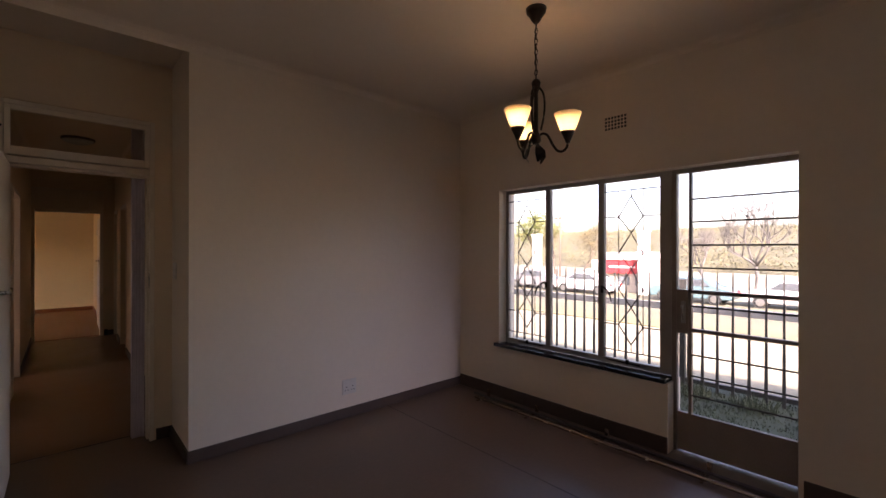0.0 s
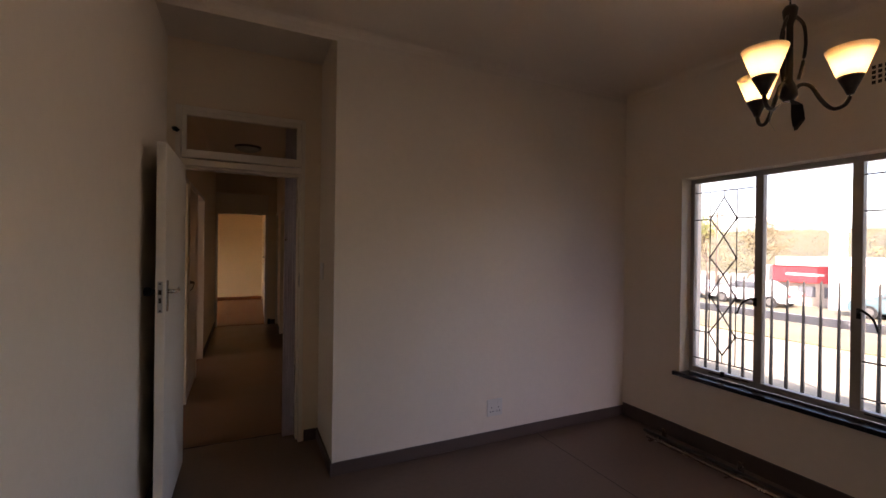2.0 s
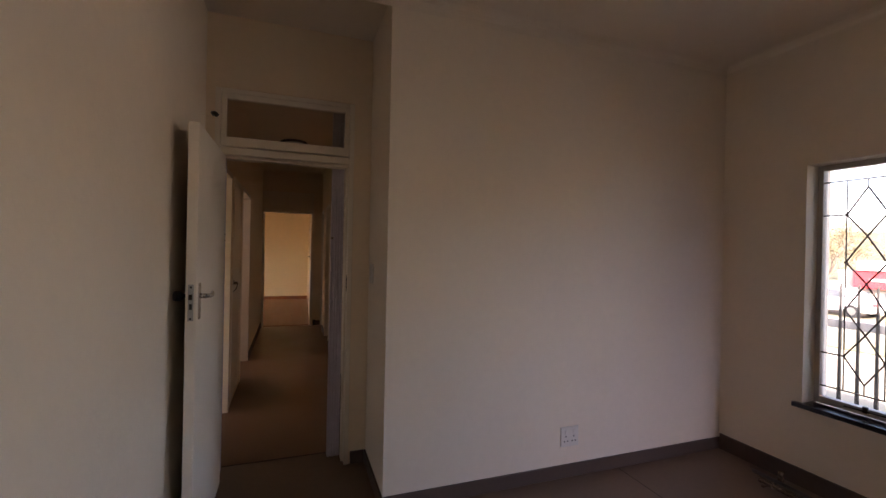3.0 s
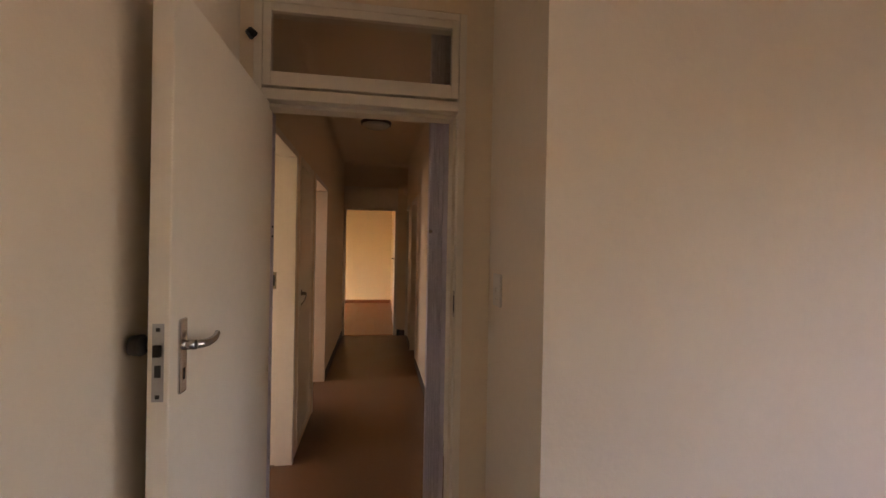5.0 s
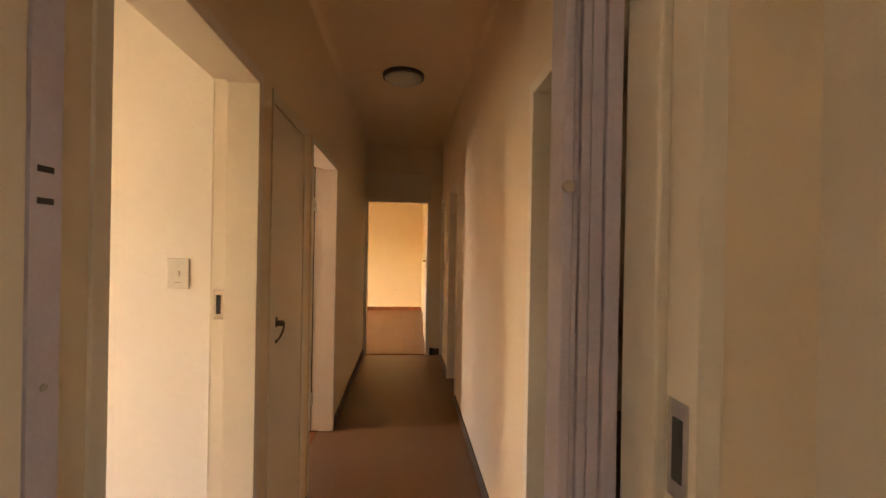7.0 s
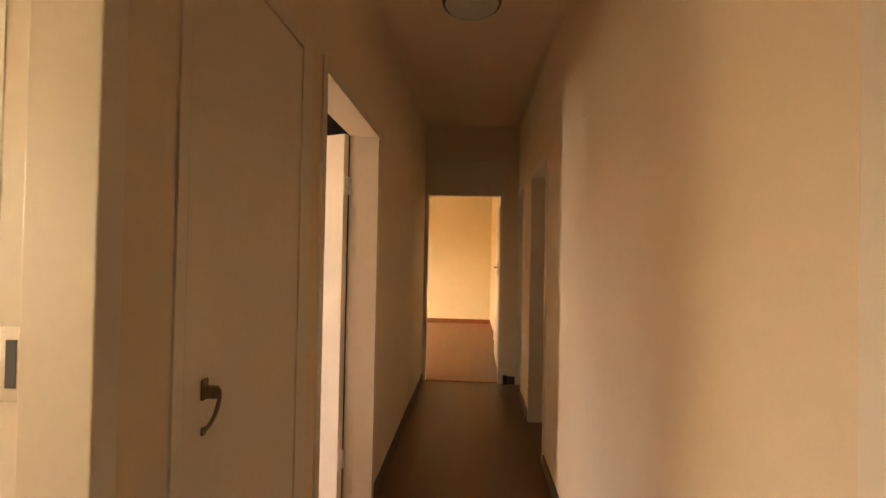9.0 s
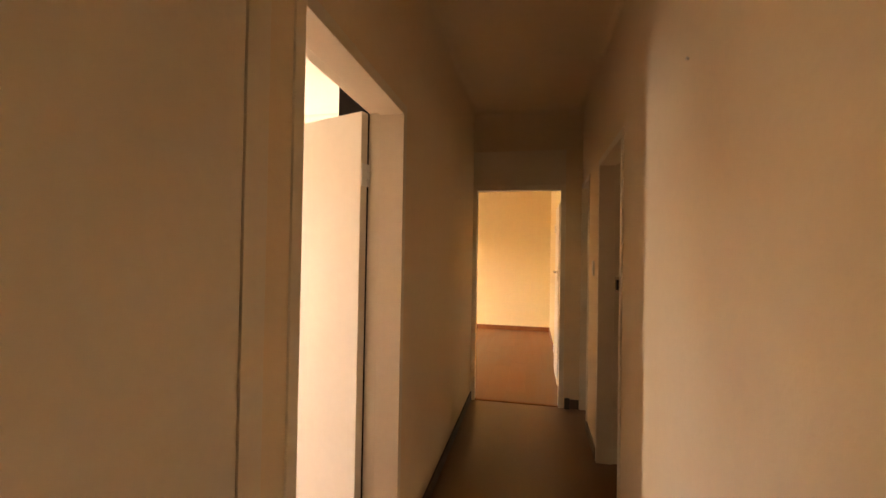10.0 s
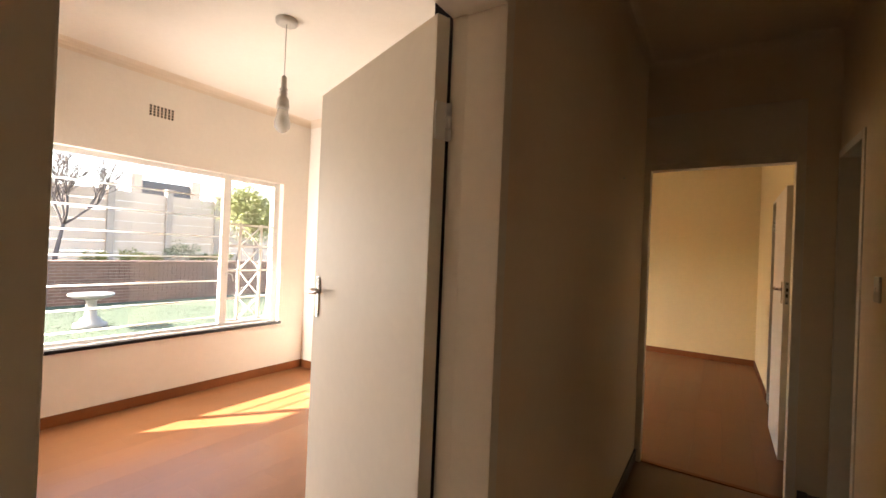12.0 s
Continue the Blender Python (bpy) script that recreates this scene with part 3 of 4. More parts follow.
tube(bmh, bend([(LX + 0.030, PULL, 1.110), (LX + 0.036, PULL, 1.106), (LX + 0.036, PULL, 1.085), (LX + 0.028, PULL, 1.058), (LX + 0.016, PULL, 1.036), (LX + 0.006, PULL, 1.026)]), 0.005, 8, 0.004)
box(bmh, LX + 0.003, LX + 0.009, PULL - 0.006, PULL + 0.006, 1.018, 1.034, bevel=0.002)
part("pull_handle", bmh, AGED, cdoor, "aged bronze pull")

# ---- living room window and glazed door ----
FX = 3.80
win = thing("window_1", (FX, 3.2, 0.5), "steel three-light window with diamond burglar bars over a black tiled sill", "window", "structure")
part("window_frame", boxes((FX, FX + 0.045, 3.925, 3.955, 0.53, 2.04), (FX, FX + 0.045, 2.40, 2.482, 0.53, 2.04), (FX, FX + 0.045, 2.482, 3.925, 2.005, 2.04), (FX, FX + 0.045, 2.482, 3.925, 0.53, 0.575), bevel=0.003), STEEL, win)
for y0, y1 in ((3.437, 3.487), (2.921, 2.971)):
    part("mullion", boxes((FX - 0.004, FX + 0.045, y0, y1, 0.575, 2.005), bevel=0.004), STEEL, win)
for y0, y1 in ((3.487, 3.925), (2.971, 3.437), (2.482, 2.921)):
    pane = part("pane", boxes((FX + 0.024, FX + 0.028, y0, y1, 0.575, 2.005)), GLASS, win)
    pane.visible_shadow = False
sill = part("window_sill", boxes((WINX - 0.03, FX + 0.002, 2.395, 4.0, 0.50, 0.53), bevel=0.005), BLACKTILE, win, "glazed black tile sill")


def grille(y0, y1):
    """Burglar bars of one side light: border bars, two uprights and a chain of diamonds."""
    x = FX + 0.012
    g = part("burglar_grille", bmesh.new(), BARS, win, "thin dark diamond burglar bars")
    bm = bmesh.new()
    w, yc = y1 - y0, (y0 + y1) / 2
    a, b = y0 + 0.29 * w, y1 - 0.27 * w
    zt, zb = 1.93, 0.645
    r = 0.0048
    side = [1.72, 1.43, 1.14, 0.855]
    mid = [1.88, 1.59, 1.305, 1.0, 0.705]
    for z in (zt, zb):
        tube(bm, [(x, y0, z), (x, y1, z)], r, 6)
    for y in (a, b):
        tube(bm, [(x, y, zb), (x, y, zt)], r * 0.75, 6)
    for z in (side[0], side[-1]):
        tube(bm, [(x, y0, z), (x, a, z)], r, 6)
        tube(bm, [(x, b, z), (x, y1, z)], r, 6)
    for z0, z1 in ((mid[0], zt), (zb, mid[-1])):
        tube(bm, [(x, yc, z0), (x, yc, z1)], r * 0.75, 6)
    for i, z in enumerate(side):
        for y in (a, b):
            tube(bm, [(x, yc, mid[i]), (x, y, z)], r, 6)
            tube(bm, [(x, y, z), (x, yc, mid[i + 1])], r, 6)
            box(bm, x - 0.006, x + 0.006, y - 0.007, y + 0.007, z - 0.007, z + 0.007)
    bm.to_mesh(g.data)
    bm.free()


grille(3.487, 3.925)
grille(2.482, 2.921)
for y, s in ((3.487, 1), (2.921, -1)):
    bm = bmesh.new()
    box(bm, FX - 0.016, FX - 0.004, y - 0.02 if s > 0 else y, y if s > 0 else y + 0.02, 1.10, 1.16, bevel=0.002)
    tube(bm, bend([(FX - 0.014, y - s * 0.01, 1.14), (FX - 0.03, y + s * 0.01, 1.15), (FX - 0.04, y + s * 0.06, 1.11), (FX - 0.045, y + s * 0.085, 1.04)]), 0.009, 8, 0.005)
    part("casement_handle", bm, IRON, win, "dark casement handle")
    bm = bmesh.new()
    tube(bm, [(FX - 0.01, y + s * 0.02, 0.565), (FX - 0.014, y + s * 0.30, 0.560)], 0.005, 6)
    box(bm, FX - 0.02, FX - 0.004, y + s * 0.2 - 0.012, y + s * 0.2 + 0.012, 0.552, 0.59, bevel=0.003)
    part("casement_stay", bm, IRON, win, "dark peg stay")

gd = thing("door_9", (FX, 2.02, 0), "brown steel glazed garden door with horizontal bars", "door", "structure")
part("door_frame", boxes((FX - 0.002, FX + 0.05, 2.366, 2.398, 0, 2.04), (FX - 0.002, FX + 0.05, 1.665, 1.682, 0, 2.04), (FX - 0.002, FX + 0.05, 1.682, 2.366, 2.008, 2.04), bevel=0.003), DARKSTEEL, gd)
part("bottom_panel", boxes((FX + 0.008, FX + 0.04, 1.684, 2.364, 0.012, 0.285), bevel=0.004), DARKSTEEL, gd, "brown steel kick panel")
part("upright", boxes((FX + 0.003, FX + 0.043, 2.270, 2.288, 0.285, 2.008), bevel=0.002), DARKSTEEL, gd)
part("lock_box", boxes((FX + 0.0, FX + 0.046, 2.288, 2.366, 0.855, 1.170), bevel=0.003), DARKSTEEL, gd)
for z in (1.157, 0.883):
    part("rail", boxes((FX + 0.004, FX + 0.04, 1.684, 2.270, z - 0.013, z + 0.013), bevel=0.002), DARKSTEEL, gd)
for z in (1.817, 1.655, 1.490, 1.329, 1.054, 0.708, 0.558, 0.420):
    bm = bmesh.new()
    tube(bm, [(FX + 0.012, 1.684, z), (FX + 0.012, 2.270, z)], 0.006, 8)
    part("bar", bm, BARS, gd)
for y0, y1, z0, z1 in ((2.288, 2.366, 1.170, 2.008), (2.288, 2.366, 0.285, 0.855), (1.684, 2.270, 0.285, 2.008)):
    part("pane", boxes((FX + 0.026, FX + 0.030, y0, y1, z0, z1)), GLASS, gd).visible_shadow = False
bm = boxes((FX - 0.008, FX, 2.305, 2.335, 0.93, 1.09), bevel=0.003)
hp = part("handle_plate", bm, DULLMETAL, gd, "dull metal lock plate")
bm = bmesh.new()
tube(bm, [(FX - 0.006, 2.32, 1.055), (FX - 0.04, 2.32, 1.055), (FX - 0.05, 2.312, 1.04), (FX - 0.05, 2.31, 0.96)], 0.008, 8)
part("lever", bm, DULLMETAL, hp)

# ---- bedroom window ----
BX = BEDX - 0.07
bw = thing("window_2", (BX, 8.7, 0.5), "white steel bedroom window with horizontal bars and a lattice side light", "window", "structure")
part("window_frame", boxes((BX - 0.04, BX, 7.40, 7.44, 0.57, 2.09), (BX - 0.04, BX, 9.94, 10.0, 0.57, 2.09), (BX - 0.04, BX, 7.44, 9.94, 2.05, 2.09), (BX - 0.04, BX, 7.44, 9.94, 0.57, 0.605), bevel=0.003), WHITESTEEL, bw)
for y0, y1 in ((9.365, 9.44), (7.90, 7.96)):
    part("mullion", boxes((BX - 0.04, BX + 0.004, y0, y1, 0.605, 2.05), bevel=0.004), WHITESTEEL, bw)
for y0, y1 in ((7.44, 7.90), (7.96, 9.365), (9.44, 9.94)):
    part("pane", boxes((BX - 0.026, BX - 0.022, y0, y1, 0.605, 2.05)), GLASS, bw).visible_shadow = False
part("window_sill", boxes((BX - 0.002, BEDX + 0.025, 7.38, 10.02, 0.54, 0.57), bevel=0.005), BLACKTILE, bw, "dark tiled sill")
for z in (1.849, 1.658, 1.467, 1.269, 1.032, 0.844, 0.673):
    bm = bmesh.new()
    tube(bm, [(BX - 0.006, 7.96, z), (BX - 0.006, 9.365, z)], 0.007, 8)
    part("bar", bm, WHITESTEEL, bw)
bm = bmesh.new()
xx = BX - 0.008
for y in (9.56, 9.80):
    box(bm, xx - 0.006, xx + 0.006, y - 0.012, y + 0.012, 0.605, 1.62)
zs = [0.62, 0.85, 1.13, 1.38, 1.60]
for z in zs:
    box(bm, xx - 0.006, xx + 0.006, 9.44, 9.94, z - 0.010, z + 0.010)
for za, zb in zip(zs, zs[1:]):
    tube(bm, [(xx, 9.56, za), (xx, 9.80, zb)], 0.008, 6)
    tube(bm, [(xx, 9.80, za), (xx, 9.56, zb)], 0.008, 6)
part("lattice", bm, WHITESTEEL, bw, "white lattice burglar guard")
bm = bmesh.new()
tube(bm, [(BX + 0.004, 9.42, 1.10), (BX + 0.03, 9.43, 1.11), (BX + 0.035, 9.47, 1.09), (BX + 0.035, 9.48, 1.02)], 0.007, 8)
part("casement_handle", bm, DULLMETAL, bw)

# ---- lamps ----
CX, CY = 2.528, 2.688
ch = thing("chandelier", (CX, CY, H), "dark iron three-arm chandelier with lit frosted shades", "chandelier")
bm = bmesh.new()
lathe(bm, [(0.012, -0.085), (0.025, -0.07), (0.035, -0.05), (0.055, -0.025), (0.060, 0.0)], (CX, CY, H - 0.001), 20)
part("canopy", bm, IRON, ch)
bm = bmesh.new()
z = H - 0.085
k = 0
while z > 2.44:
    a = (k % 2) * math.pi / 2 + 0.4
    pts = [(CX + 0.009 * math.cos(q) * math.cos(a), CY + 0.009 * math.cos(q) * math.sin(a), z - 0.016 + 0.019 * math.sin(q)) for q in [j * math.pi / 4 for j in range(8)]]
    tube(bm, pts, 0.0028, 6, closed=True)
    z -= 0.030
    k += 1
tube(bm, [(CX + 0.006, CY, H - 0.08), (CX - 0.006, CY + 0.006, 2.68), (CX + 0.006, CY, 2.41)], 0.003, 6)
part("chain", bm, IRON, ch)
bm = bmesh.new()
lathe(bm, [(0.016, 2.10), (0.030, 2.12), (0.026, 2.15), (0.013, 2.18), (0.011, 2.40), (0.022, 2.43), (0.026, 2.46), (0.018, 2.475)], (CX, CY, -0.03), 14)
part("stem", bm, IRON, ch)
for i, deg in enumerate((-58, 62, 182)):
    c, s = math.cos(radians(deg)), math.sin(radians(deg))
    P = lambda r, z: (CX + r * 0.94 * c, CY + r * 0.94 * s, z - 0.04)
    bm = bmesh.new()
    tube(bm, bend([P(0.02, 2.44), P(0.045, 2.40), P(0.052, 2.33), P(0.045, 2.26), P(0.030, 2.19)]), 0.006, 8)
    tube(bm, bend([P(0.015, 2.15), P(0.04, 2.17), P(0.072, 2.155), P(0.102, 2.10), P(0.135, 2.062), P(0.168, 2.065), P(0.186, 2.09), P(0.190, 2.13)]), 0.0075, 8)
    arm = part("arm", bm, IRON, ch)
    bm = bmesh.new()
    lathe(bm, [(0.010, 2.105), (0.018, 2.125), (0.034, 2.160), (0.040, 2.172)], P(0.19, 0.0), 16)
    part("cup", bm, IRON, arm)
    bm = bmesh.new()
    lathe(bm, [(0.038, 2.170), (0.050, 2.205), (0.064, 2.245), (0.075, 2.275), (0.072, 2.275), (0.061, 2.245), (0.047, 2.207), (0.035, 2.174)], P(0.19, 0), 24, cap=False)
    part("shade", bm, SHADE, arm, "frosted glass shade glowing warm yellow")
    bm = bmesh.new()
    bmesh.ops.create_icosphere(bm, subdivisions=2, radius=0.024, matrix=Matrix.Translation(P(0.19, 2.222)))
    part("bulb", bm, BULBGLOW, arm)
    # an iron leaf scroll hanging at the hub
    bm = bmesh.new()
    a = radians(deg + 50)
    L = lambda r, z, w: [(CX + r * math.cos(a) - w * math.sin(a), CY + r * math.sin(a) + w * math.cos(a), z), (CX + r * math.cos(a) + w * math.sin(a), CY + r * math.sin(a) - w * math.cos(a), z)]
    rows = [L(0.02, 2.13, 0.006), L(0.055, 2.10, 0.02), L(0.06, 2.06, 0.022), L(0.04, 2.02, 0.006)]
    vs = [[bm.verts.new(p) for p in r] for r in rows]
    for row in vs:
        for v in row:
            v.co.z -= 0.06
    for p, q in zip(vs, vs[1:]):
        bm.faces.new((p[0], p[1], q[1], q[0]))
    bmesh.ops.solidify(bm, geom=bm.faces[:], thickness=0.006)
    part("scroll_leaf", bm, IRON, ch)

cl = thing("ceiling_light", (0.62, 8.02, HC), "round opal glass ceiling light in the corridor, unlit", "ceiling light")
bm = bmesh.new()
lathe(bm, [(0.150, -0.028), (0.162, -0.024), (0.165, -0.004), (0.165, 0.0)], (0.62, 8.02, HC - 0.0005), 32)
# dark bar colour on the rim paints in the thin shadow arc
part("rim", bm, BARS, cl, "rim coloured dark for its shadow arc")
bm = bmesh.new()
lathe(bm, [(0.02, -0.075), (0.07, -0.070), (0.11, -0.058), (0.138, -0.042), (0.150, -0.026)], (0.62, 8.02, HC), 32)
part("dome", bm, OPAL, cl, "frosted opal dome")

PX, PY = -1.80, 8.74
pl = thing("pendant_light", (PX, PY, H), "bare bulb pendant on a thin flex from a ceiling rose", "pendant light")
bm = bmesh.new()
lathe(bm, [(0.045, -0.030), (0.066, -0.026), (0.068, -0.004), (0.068, 0.0)], (PX, PY, H - 0.0005), 24)
part("ceiling_rose", bm, PORCELAIN, pl)
bm = tube(bmesh.new(), [(PX, PY, H - 0.03), (PX, PY, 2.49)], 0.003, 6)
part("flex", bm, PORCELAIN, pl)
bm = bmesh.new()
lathe(bm, [(0.010, 2.50), (0.017, 2.49), (0.018, 2.43), (0.016, 2.42), (0.026, 2.415), (0.026, 2.405), (0.016, 2.40), (0.026, 2.392), (0.026, 2.382), (0.020, 2.375), (0.036, 2.345), (0.040, 2.30), (0.040, 2.285)][::-1], (PX, PY, 0), 20)
part("lampholder", bm, PORCELAIN, pl, "pale bayonet lampholder")
bm = bmesh.new()
lathe(bm, [(0.030, 2.287), (0.036, 2.25), (0.050, 2.20), (0.046, 2.165), (0.028, 2.14), (0.006, 2.13)][::-1], (PX, PY, 0), 20)
part("bulb", bm, BULBGLASS, pl, "clear glass bulb, unlit")


# ---- wardrobe behind the bedroom door ----
DARKWOOD = material("dark stained wood", (0.010, 0.006, 0.005), 0.7, spec=0.15, spread=0.3, scale=3, bump=0.1, stretch=(1, 8, 1))
wd = thing("wardrobe", (-0.22, 9.1, 0), "tall dark stained wardrobe standing behind the bedroom door", "wardrobe")
part("side_panel", boxes((-0.37, -0.045, 8.38, 8.40, 0, 2.42), bevel=0.002), DARKWOOD, wd)
part("side_panel", boxes((-0.37, -0.045, 9.78, 9.80, 0, 2.42), bevel=0.002), DARKWOOD, wd)
part("top_panel", boxes((-0.37, -0.045, 8.40, 9.78, 2.40, 2.42), bevel=0.002), DARKWOOD, wd)
for y0, y1 in ((8.402, 9.088), (9.092, 9.778)):
    part("wardrobe_door", boxes((-0.390, -0.372, y0, y1, 0.06, 2.39), bevel=0.003), DARKWOOD, wd)
part("plinth", boxes((-0.36, -0.05, 8.401, 9.779, 0, 0.058)), DARKWOOD, wd)

# ---- fittings on the walls ----
def vent(name, x, way, y0, y1, z0, z1, mat):
    """A plastered-in air brick: a plate, rows of dark blocks for its shaded square holes."""
    v = thing(name, (x, (y0 + y1) / 2, z0), "perforated air vent set high in the cream wall", "air vent", "structure")
    x2 = x + way * 0.004
    part("plate", boxes((min(x, x2), max(x, x2), y0, y1, z0, z1), bevel=0.001), mat, v)
    cols, rows = 7, 4
    for i in range(cols):
        for j in range(rows):
            cy, cz = y0 + (i + 0.5) * (y1 - y0) / cols, z0 + (j + 0.5) * (z1 - z0) / rows
            part("vent_hole", boxes((min(x2, x2 + way * 0.001), max(x2, x2 + way * 0.001), cy - 0.008, cy + 0.008, cz - 0.009, cz + 0.009)), VENTHOLE, v)


vent("air_vent", WINX, -1, 2.68, 2.86, 2.395, 2.505, PAINT)
vent("air_vent", BEDX, 1, 8.65, 8.85, 2.465, 2.56, PAINT)


def switch_plate(at, normal, w, h, label, rocker=0.02, bars=True):
    """A light switch: bevelled plate with its rocker, at the wall's face."""
    n = Vector(normal)
    s = thing("light_switch", at, label, "light switch")
    along = Vector((0, 0, 1)).cross(n)
    m = Matrix.Translation(at) @ Matrix((( along.x, n.x, 0, 0), (along.y, n.y, 0, 0), (0, 0, 1, 0), (0, 0, 0, 1)))
    pl_ = part("plate", moved(boxes((-w / 2, w / 2, 0.0, 0.010, -h / 2, h / 2), bevel=0.004), m), WHITEPL, s)
    part("rocker", moved(boxes((-0.007, 0.007, 0.009, 0.015, -rocker / 2, rocker / 2), bevel=0.002), m), WHITEPL, s)
    if bars:
        part("marking", moved(boxes((-w * 0.16, w * 0.16, 0.0098, 0.0103, -h * 0.3, -h * 0.29)), m), VENTHOLE, s)
    return s


switch_plate((1.115, 4.945, 1.29), (-1, 0, 0), 0.095, 0.125, "cream plastic light switch on the return wall")
switch_plate((-0.17, 6.30, 1.325), (0, -1, 0), 0.078, 0.112, "white single light switch on the bright side room wall")
switch_plate((RX, 9.55, 1.33), (-1, 0, 0), 0.07, 0.11, "cream light switch between two corridor doors", bars=False)

so = thing("wall_socket", (2.335, BACK, 0.26), "white double wall socket above the skirting", "wall socket")
part("plate", boxes((2.268, 2.402, BACK - 0.010, BACK, 0.20, 0.328), bevel=0.004), WHITEPL, so)
for x in (2.305, 2.365):
    part("socket_switch", boxes((x - 0.008, x + 0.008, BACK - 0.015, BACK - 0.009, 0.285, 0.310), bevel=0.002), WHITEPL, so)
    for dx, z in ((0, 0.265), (-0.012, 0.235), (0.012, 0.235)):
        bm = tube(bmesh.new(), [(x + dx, BACK - 0.0095, z), (x + dx, BACK - 0.0108, z)], 0.005, 10)
        part("pin_hole", bm, BLACK, so)

for at, nx in (((RX, 7.62, 2.02), -1), ((LX, 9.55, 1.86), 1)):
    nl = thing("wall_nail", at, "small painted-over nail in the corridor wall", "nail")
    bm = tube(bmesh.new(), [at, (at[0] + nx * 0.007, at[1], at[2] + 0.002)], 0.004, 6)
    part("shank", bm, WHITEPL, nl)
    part("head", tube(bmesh.new(), [(at[0] + nx * 0.007, at[1], at[2] + 0.002), (at[0] + nx * 0.009, at[1], at[2] + 0.003)], 0.006, 8), WHITEPL, nl)

rod = thing("curtain_rod", (3.50, 2.4, 0.02), "brown metal curtain rod lying on the floor below the window", "curtain rod")
bm = tube(bmesh.new(), [(3.455, 4.05, 0.030), (3.447, 2.6, 0.030), (3.455, 1.2, 0.030)], 0.013, 10)
part("pole", bm, BRASS, rod)
bm = tube(bmesh.new(), [(3.56, 4.16, 0.018), (3.575, 2.2, 0.018), (3.575, 1.0, 0.018)], 0.012, 10)
part("rail", bm, BARS, rod, "dark second rail")
for y in (4.02, 3.45, 2.80, 2.10, 1.35):
    bm = boxes((3.44, 3.62, y - 0.008, y + 0.008, 0.0, 0.012), (3.605, 3.62, y - 0.015, y + 0.015, 0.0, 0.07), bevel=0.002)
    part("bracket", bm, BRASS, rod)
structure("door_stop_block", boxes((0.998, 1.045, END - 0.035, END - 0.012, 0.0, 0.10), bevel=0.004), BLACK, "small dark block at the doorway's foot", "door stop")
structure("floor_seam", boxes((2.728, 2.732, -2.9, BACK - 0.02, -0.001, 0.0012)), JOINT, "thin seam in the vinyl floor", "floor seam")

# ---- added lamps that stand in for light from out of sight ----
# added lamp brightening the side room; its opening backs onto closed rooms
fill_lamp("side_room_fill", -1.75, 3.95, 1.5, (0, 1, -0.1), 3.1, 1.1, 1.1, (1.0, 0.88, 0.50))
# added warm lamp in an opening assumed in the unseen west wall
fill_lamp("far_room_daylight", BEDX - 0.05, 12.5, 1.4, (1, 0, -0.1), 2.5, 1.4, 0.29, (1.0, 0.88, 0.50))
# added lamp at the window's unseen end, turned aside to brighten the bedroom
fill_lamp("bedroom_fill", BEDX - 0.01, 7.56, 1.25, (0.5, 0.86, -0.12), 0.2, 1.3, 6.3, (0.98, 0.97, 0.96)).data.spread = radians(124)
fill_lamp("living_daylight", WINX + 0.03, -0.74, 1.25, (-0.16, 1, -0.30), 0.16, 1.3, 0.75, (0.66, 0.72, 1.0)).data.spread = radians(44)
# added lamp standing free in the room; the wall behind has no opening
fill_lamp("dim_room_fill", 3.6, 9.4, 1.5, (-1, 0, 0), 0.5, 0.5, 0.08, (1.0, 0.72, 0.42))

# ---- outside: street side ----
GROUND = material("dry dusty ground", (0.30, 0.265, 0.185), 0.95, spread=0.25, scale=0.6, bump=0.5, bump_scale=8)
# dark base colour also carries the house's shade over the verge
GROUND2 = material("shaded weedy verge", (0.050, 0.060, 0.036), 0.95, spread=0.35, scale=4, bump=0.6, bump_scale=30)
GRASS = material("garden grass", (0.022, 0.038, 0.017), 0.9, spread=0.3, scale=3, bump=0.6, bump_scale=50)
ASPHALT = material("dusty worn street", (0.16, 0.145, 0.095), 0.9, spread=0.2, scale=0.8, bump=0.3)
PALEYARD = material("pale dry verge", (0.17, 0.152, 0.085), 0.9, spread=0.15, scale=0.5, bump=0.2)
HILL = material("dry bush hillside", (0.115, 0.105, 0.062), 1.0, spread=0.7, scale=0.16, bump=0.5)
LEAFY = material("green leaves", (0.055, 0.075, 0.022), 0.6, spread=0.5, scale=6)
HILLBUSH = material("olive bush", (0.105, 0.095, 0.050), 0.9, spread=0.6, scale=0.4)
GREYBARK = material("pale grey bark", (0.115, 0.105, 0.10), 0.9, spread=0.3, scale=10, bump=0.4)
TWIGBARK = material("dark brown twig bark", (0.065, 0.050, 0.045), 0.9, spread=0.3, scale=10, bump=0.4)
LIMELEAF = material("yellow-green leaves", (0.13, 0.14, 0.03), 0.6, spread=0.5, scale=6)
DRYLEAF = material("dry ochre leaves", (0.13, 0.10, 0.045), 0.7, spread=0.4, scale=5)
BARK = material("grey bark", (0.12, 0.09, 0.07), 0.9, spread=0.3, scale=10, bump=0.5)
FENCE = material("weathered dark fence steel", (0.05, 0.046, 0.042), 0.55, metal=0.0, spread=0.15, scale=15)
RAILM = material("grey fence rail", (0.62, 0.60, 0.58), 0.5, spread=0.15, scale=15)
RED = material("red painted fascia", (0.45, 0.04, 0.045), 0.5, spread=0.1, scale=1)
WHITEW = material("whitewashed wall", (0.78, 0.76, 0.72), 0.8, spread=0.06, scale=1)
CREAMW = material("faded cream wall", (0.50, 0.45, 0.38), 0.85, spread=0.12, scale=1)
